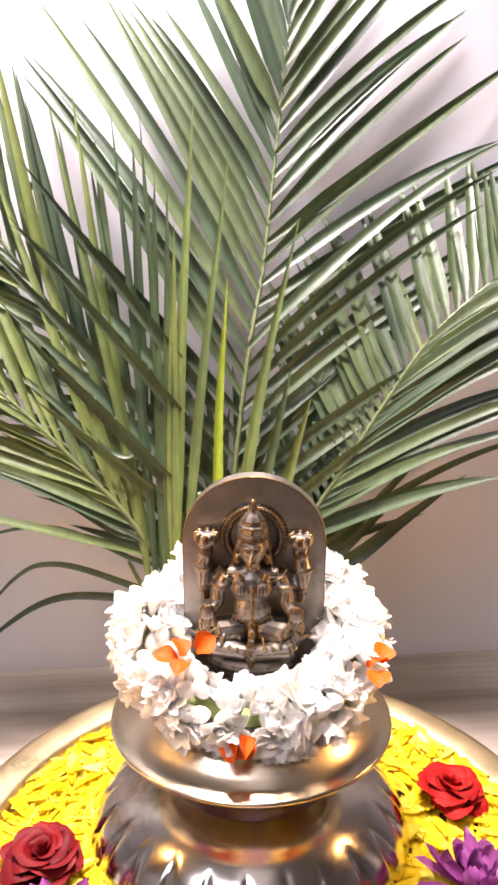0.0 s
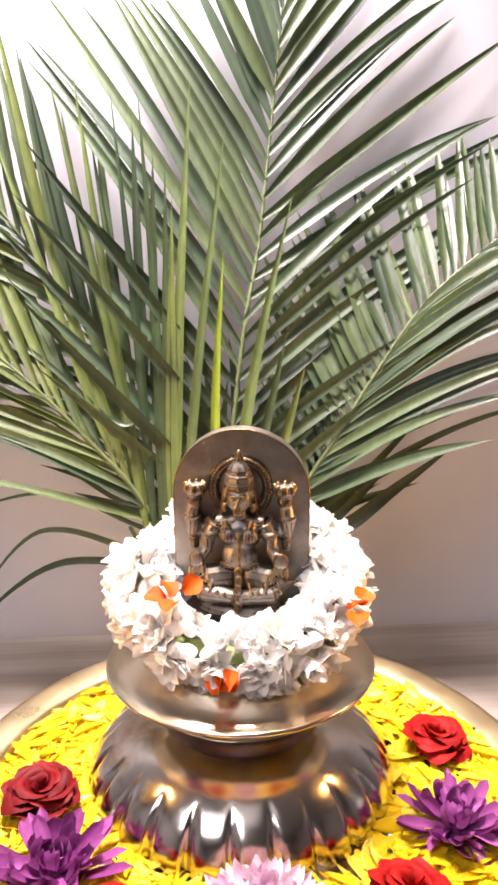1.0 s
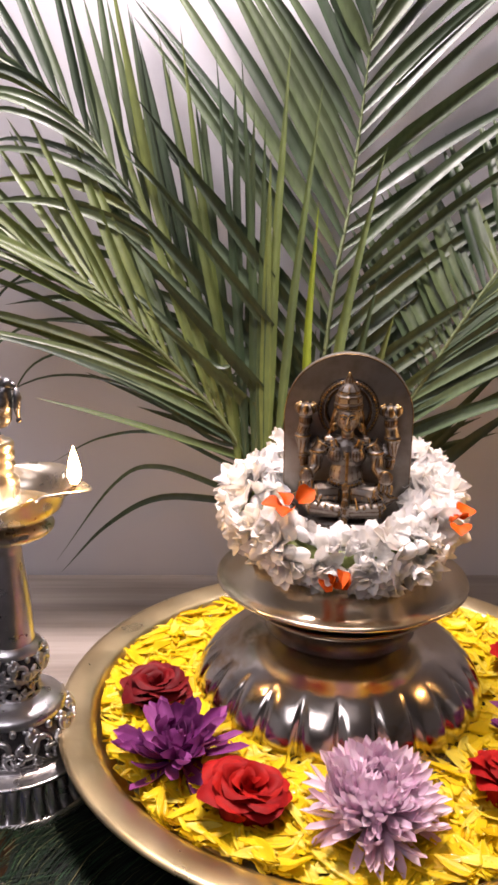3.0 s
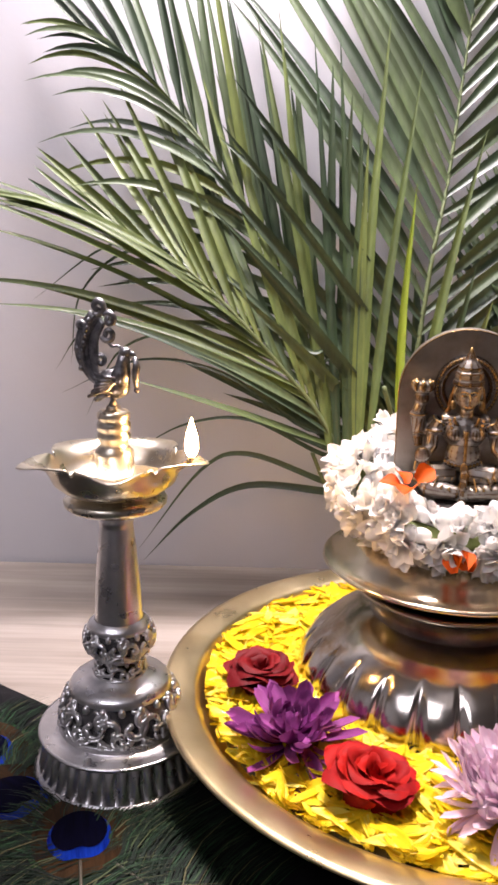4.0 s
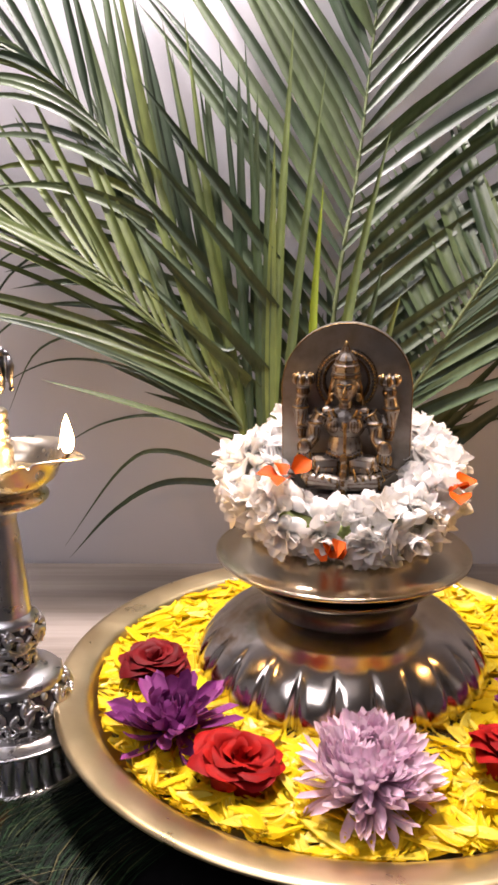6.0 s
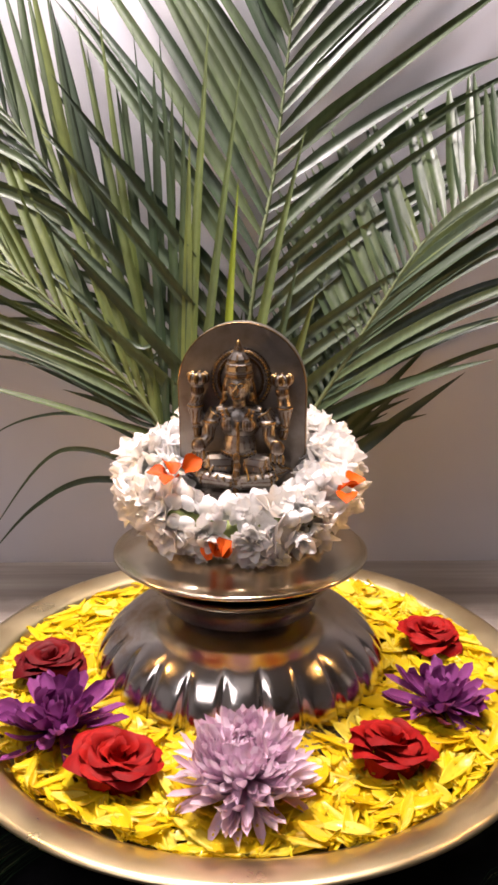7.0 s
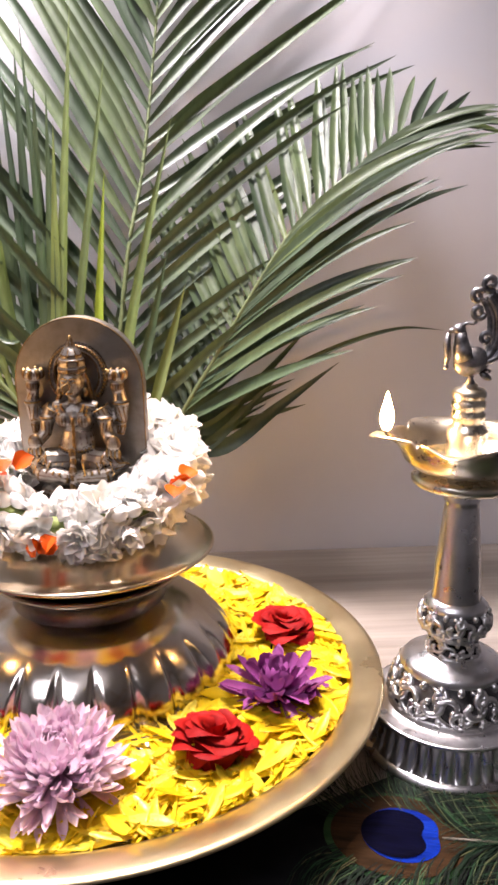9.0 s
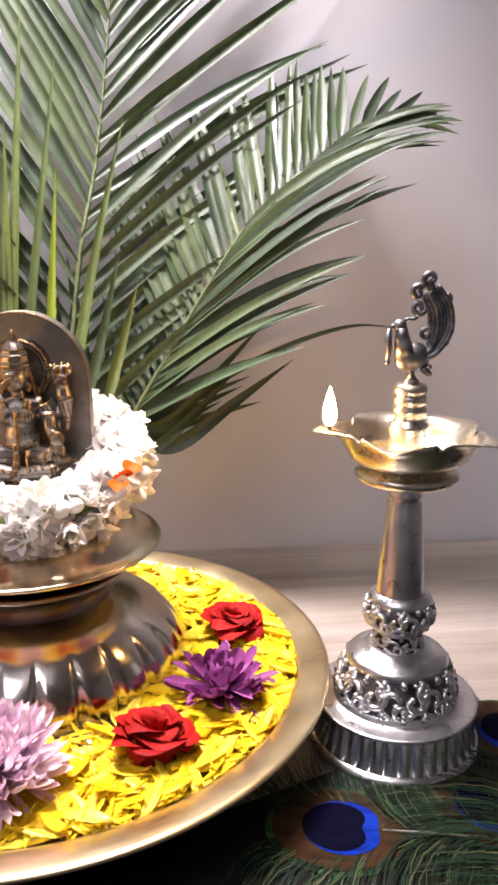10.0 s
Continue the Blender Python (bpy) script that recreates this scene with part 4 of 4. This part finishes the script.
frond("green palm frond arching to one side over the oil lamp",
      [(0.012, 0.212, 0.002), (0.022, 0.205, 0.10), (0.057, 0.196, 0.169), (0.086, 0.194, 0.217), (0.110, 0.194, 0.258), (0.151, 0.194, 0.319), (0.201, 0.194, 0.364), (0.228, 0.194, 0.384), (0.256, 0.194, 0.393), (0.285, 0.192, 0.392)], 0.15,
      [(0.0, 62, 0.06, 0.02), (0.12, 60, 0.11, 0.02), (0.3, 56, 0.150, 0.02), (0.55, 50, 0.125, 0.02), (0.8, 46, 0.085, 0.02), (1.0, 24, 0.045, 0.0)],
      [(0.0, 31, 0.16, 0.05), (0.3, 27, 0.185, 0.06), (0.6, 27, 0.14, 0.06), (0.85, 20, 0.07, 0.05), (1.0, 6, 0.035, 0.02)], 0.0092, (0.0, -1.0, 0.5), 12, 0.12, width=0.0115, back=0.055, lean=-0.22, turn_right=-0.38)
frond("dark green palm frond leaning aside, the tips of its leaflets drooping",
      [(-0.010, 0.222, 0.002), (-0.030, 0.222, 0.12), (-0.066, 0.225, 0.212), (-0.105, 0.229, 0.279), (-0.138, 0.232, 0.330), (-0.167, 0.236, 0.371), (-0.194, 0.239, 0.408), (-0.222, 0.243, 0.438), (-0.250, 0.246, 0.461), (-0.280, 0.250, 0.478)], 0.19,
      [(0.0, 52, 0.20, 0.07), (0.35, 44, 0.18, 0.11), (0.7, 38, 0.13, 0.14), (1.0, 14, 0.06, 0.12)],
      [(0.0, 24, 0.22, 0.01), (0.35, 24, 0.21, 0.01), (0.7, 24, 0.16, 0.01), (1.0, 12, 0.07, 0.0)], 0.0165, (0.0, -1.0, 0.3), 13, 0.1, width=0.0085)
frond("pale green palm frond spreading sideways before the others",
      [(-0.016, 0.212, 0.002), (-0.036, 0.200, 0.09), (-0.062, 0.189, 0.141), (-0.086, 0.188, 0.181), (-0.114, 0.188, 0.214), (-0.142, 0.189, 0.245), (-0.167, 0.190, 0.270), (-0.196, 0.192, 0.294), (-0.228, 0.193, 0.312), (-0.262, 0.194, 0.326)], 0.155,
      [(0.0, 40, 0.20, 0.03), (0.2, 32, 0.26, 0.04), (0.45, 22, 0.27, 0.05), (0.75, 14, 0.17, 0.05), (1.0, 8, 0.08, 0.04)],
      [(0.0, 17, 0.33, 0.0), (0.25, 19, 0.285, 0.0), (0.5, 20, 0.20, 0.0), (0.75, 16, 0.13, 0.0), (1.0, 8, 0.07, 0.0)], 0.0150, (0.0, -1.0, 0.35), 15, 0.75, width=0.0088, lean=0.20, turn_left=0.6)


def ribbon(points, width, facing, fold=0.45, side=0.0):
    """A long, folded leaflet along a bending line."""
    bm = bmesh.new()
    path = smooth_rows(points, 6)
    n = len(path) - 1
    rows = []
    for i, q in enumerate(path):
        t = i / n
        along = (path[min(i + 1, n)] - path[max(i - 1, 0)]).normalized()
        f = Vector(facing)
        f = Matrix.Rotation(side * (1 - t), 3, along) @ (f - along * f.dot(along)).normalized()
        across = along.cross(f)
        w = width * 0.5 * min(1.0, 0.4 + 2.5 * t) * max(0.02, 1 - t ** 2.2)
        rows.append([bm.verts.new(q + across * w * k + f * (fold * w * (abs(k) - 0.5))) for k in (-1, -0.5, 0, 0.5, 1)])
    grid_skin(bm, rows, False)
    return bm


def front_fan():
    """Slim leaflets of a nearer frond, standing almost upright before the others."""
    ob = thing("palm_frond", "slim green palm frond with long upright leaflets", "palm leaf", None, "palm fronds behind the idol")
    part("rib", tube(smooth_rows([(-0.004, 0.208, 0.002), (-0.006, 0.194, 0.10), (-0.018, 0.184, 0.160), (-0.030, 0.180, 0.200)], 10), 0.0020, 8), RIB, ob)
    rnd = random.Random(8)
    leaves = ((-0.068, 0.157, -0.121, 0.498, 1), (-0.063, 0.153, -0.092, 0.479, 0), (-0.058, 0.153, -0.071, 0.480, 0), (-0.053, 0.157, -0.051, 0.430, 0), (-0.048, 0.165, -0.030, 0.492, 1),
              (-0.041, 0.171, -0.003, 0.456, 1), (-0.050, 0.160, -0.046, 0.400, 1), (-0.016, 0.165, -0.006, 0.360, 2), (-0.004, 0.175, 0.050, 0.405, 1), (0.008, 0.185, 0.044, 0.298, 0), (0.026, 0.190, 0.058, 0.270, 1))
    for x, z, tx, tz, tone in leaves:
        tip = Vector((tx, 0.180 + 0.20 * (tz - 0.165), tz))
        base = Vector((x, 0.178, z - 0.03))
        mid = base.lerp(tip, 0.5) + Vector((rnd.uniform(-0.004, 0.004), 0.006, 0))
        part("leaflet", ribbon([base, mid, tip], rnd.uniform(0.0085, 0.0108), FRONT, 0.5, rnd.uniform(-0.5, 0.5)), (LEAF_MID_SHADED, LEAF_LIGHT, LEAF_YOUNG)[tone], ob)
    return ob


front_fan()


def foot_leaves():
    """Short dark leaflets that crowd round the foot of the fronds."""
    ob = thing("palm_spray", "crowded short dark palm leaflets at the foot of the fronds", "palm leaf", None, "palm fronds behind the idol")
    part("stalk", tube(smooth_rows([(0.002, 0.222, 0.002), (0.001, 0.222, 0.06), (0.0, 0.220, 0.12)], 8), 0.0022, 8), RIB, ob)
    rnd = random.Random(17)
    for k in range(44):
        a = radians(-72 + 144 * (k + rnd.random()) / 44)
        length = rnd.uniform(0.12, 0.21)
        base = Vector((rnd.uniform(-0.02, 0.02), 0.218 + rnd.uniform(-0.006, 0.012), 0.08 + rnd.uniform(0, 0.05)))
        tip = base + Vector((math.sin(a) * length, rnd.uniform(0.0, 0.03), math.cos(a) * length))
        tip.y = min(tip.y, WALL_Y - 0.01)
        part("leaflet", blade(base, tip, rnd.uniform(0.008, 0.013), FRONT, 0.02, 0.5, rnd.uniform(-0.4, 0.4)), LEAF, ob)


foot_leaves()


def low_spray(label, x0, rows):
    """Single thin leaflets that arch out from one stalk."""
    ob = thing("palm_spray", label, "palm leaf", None, "palm fronds behind the idol")
    part("stalk", tube(smooth_rows([(x0 * 0.3, 0.212, 0.002), (x0 * 0.5, 0.205, 0.05), (x0 * 0.8, 0.20, 0.10), (x0, 0.195, 0.14)], 8), 0.0018, 8), RIB, ob)
    for wide, *line in rows:
        part("leaflet", ribbon([(x0 * 0.85, 0.198, line[0][1])] + [(x, 0.198 + 0.004 * k, z) for k, (x, z) in enumerate(line)], wide, (0, -1, 0.5), 0.4, 0.2), LEAF, ob)
    return ob


low_spray("thin dark palm leaflets arching low over the table", -0.060,
          ((0.0075, (-0.071, 0.105), (-0.139, 0.108), (-0.188, 0.081), (-0.232, 0.034)), (0.0060, (-0.071, 0.113), (-0.139, 0.136), (-0.180, 0.120), (-0.236, 0.045)),
           (0.0045, (-0.076, 0.138), (-0.138, 0.166), (-0.191, 0.161), (-0.236, 0.137)), (0.0045, (-0.090, 0.16), (-0.161, 0.205), (-0.231, 0.215), (-0.30, 0.185))))
low_spray("thin dark palm leaflets drooping behind the oil lamp", -0.085,
          ((0.0050, (-0.090, 0.22), (-0.160, 0.285), (-0.232, 0.305), (-0.280, 0.270), (-0.292, 0.210)), (0.0050, (-0.100, 0.23), (-0.206, 0.307), (-0.257, 0.307), (-0.321, 0.263)),
           (0.0050, (-0.095, 0.20), (-0.161, 0.252), (-0.231, 0.262), (-0.279, 0.239), (-0.305, 0.205)), (0.0045, (-0.095, 0.19), (-0.180, 0.235), (-0.245, 0.225), (-0.280, 0.165))))
low_spray("dark green palm leaflets reaching out beside the idol", 0.060,
          ((0.0150, (0.089, 0.132), (0.137, 0.166), (0.189, 0.203)), (0.0075, (0.075, 0.150), (0.123, 0.185), (0.184, 0.215), (0.240, 0.231), (0.283, 0.229)),
           (0.0100, (0.080, 0.150), (0.125, 0.195), (0.168, 0.240)), (0.0120, (0.070, 0.130), (0.105, 0.160), (0.140, 0.195))))


# ---------------------------------------------------------------- peacock feathers
def ring_material(name, a, b, metallic=0.5, rough=0.35):
    m = Mat(name, Metallic=metallic)
    m.set("Specular IOR Level", 0.02)
    m.set("Base Color", m.ramp(m.noise(300, 3, 0.6, (1, 0.15, 1)), [(0.3, a), (0.7, b)]))
    m.set("Roughness", rough)
    m.bump(m.noise(700, 2, 0.5, (1, 0.1, 1)), 0.4, 0.0005)
    return m.m


EYE_DARK = ring_material("feather_heart", (0.001, 0.001, 0.005), (0.002, 0.002, 0.012), 0.0, 0.5)
EYE_BLUE = ring_material("feather_blue", (0.002, 0.008, 0.14), (0.006, 0.05, 0.46))
EYE_BRONZE = ring_material("feather_bronze", (0.022, 0.013, 0.007), (0.060, 0.030, 0.014), 0.3)
EYE_GREEN = ring_material("feather_green", (0.010, 0.045, 0.018), (0.05, 0.12, 0.045))
BARB = petal_material("feather_barb", [(0.0, (0.002, 0.003, 0.002)), (0.65, (0.006, 0.018, 0.008)), (0.88, (0.018, 0.065, 0.025)), (1.0, (0.12, 0.10, 0.045))], 0.45, "island", 0.0)
SHAFT = Mat("feather_shaft", Base_Color=(0.10, 0.085, 0.06), Roughness=0.5).m


def feather(at, length, seed, scale=1.0):
    """A peacock feather lying flat: it grows along +y, the eye's middle is at the origin."""
    rnd = random.Random(seed)
    ob = thing("peacock_feather", "iridescent peacock feather with a blue eye, lying on black cloth", "feather", at, "peacock feathers on the table")

    def disc(rx, ry, dy, z, notch=0.0):
        bm = bmesh.new()
        centre = bm.verts.new((0, dy, z + 0.0004))
        ring = []
        for i in range(48):
            a = 2 * math.pi * i / 48
            f = 1.0 - notch * math.exp(-((a - 1.5 * math.pi) / 0.42) ** 2)
            ring.append(bm.verts.new((rx * f * math.cos(a), dy + ry * f * math.sin(a), z)))
        for i in range(48):
            bm.faces.new((centre, ring[i], ring[(i + 1) % 48]))
        return bm

    s = scale
    part("eye_fringe", disc(0.0300 * s, 0.0365 * s, 0.001, 0.0012), EYE_GREEN, ob, "green outer ring")
    part("eye_ring", disc(0.0270 * s, 0.0330 * s, 0.001, 0.0020), EYE_BRONZE, ob, "bronze ring")
    part("eye_blue", disc(0.0180 * s, 0.0200 * s, -0.0012, 0.0024, 0.15), EYE_BLUE, ob, "bright blue disc")
    part("eye_heart", disc(0.0160 * s, 0.0170 * s, 0.0022, 0.0028, 0.28), EYE_DARK, ob, "dark violet heart")
    part("shaft", tube([Vector((0, -0.02 * s - length * k / 8, 0.0022 + 0.0006 * math.sin(k))) for k in range(9)], 0.0008, 6), SHAFT, ob)
    bm = bmesh.new()
    for k in range(800):
        side = rnd.choice((-1, 1))
        u = rnd.random()
        y0 = 0.030 * s - u * (length + 0.03)
        ang = radians(12 + 42 * min(1.0, u * 1.4) + rnd.uniform(-7, 7))
        reach = (0.045 + 0.030 * math.sin(min(1, u * 1.6) * math.pi / 2)) * s * rnd.uniform(0.7, 1.1)
        z = rnd.uniform(0.0002, 0.0012) if u < 0.35 else rnd.uniform(0.0002, 0.003)
        base = Vector((side * 0.001 if u > 0.25 else side * rnd.uniform(0.006, 0.022) * s, y0, z))
        w = rnd.uniform(0.0002, 0.0006)
        rows = []
        for i in range(5):
            t = i / 4
            a = ang + 0.5 * t
            p = base + Vector((side * math.sin(a), math.cos(a) * (1 - 0.25 * t), 0)) * reach * t + Vector((0, 0, 0.0014 * math.sin(t * 3)))
            c = Vector((math.cos(a), -side * math.sin(a), 0)) * w * (1 - 0.8 * t)
            rows.append([bm.verts.new(p - c), bm.verts.new(p + c)])
        grid_skin(bm, rows, False)
    barbs = part("vane", bm, BARB, ob, "fine dark green barbs")
    tagged(barbs, kind="stuff")
    return ob


for k, (x, y, turn, size) in enumerate(((0.1660, -0.1190, 78, 1.06), (0.2480, -0.1130, 30, 1.0), (0.285, -0.052, -10, 0.95), (-0.2930, -0.0300, 35, 1.0), (-0.2600, -0.0700, 55, 0.95), (-0.2165, -0.0990, 15, 0.9))):
    feather(pose(x, y, 0.0026 + 0.0012 * (k % 3), 0, 0, turn), 0.16, 30 + k, size)
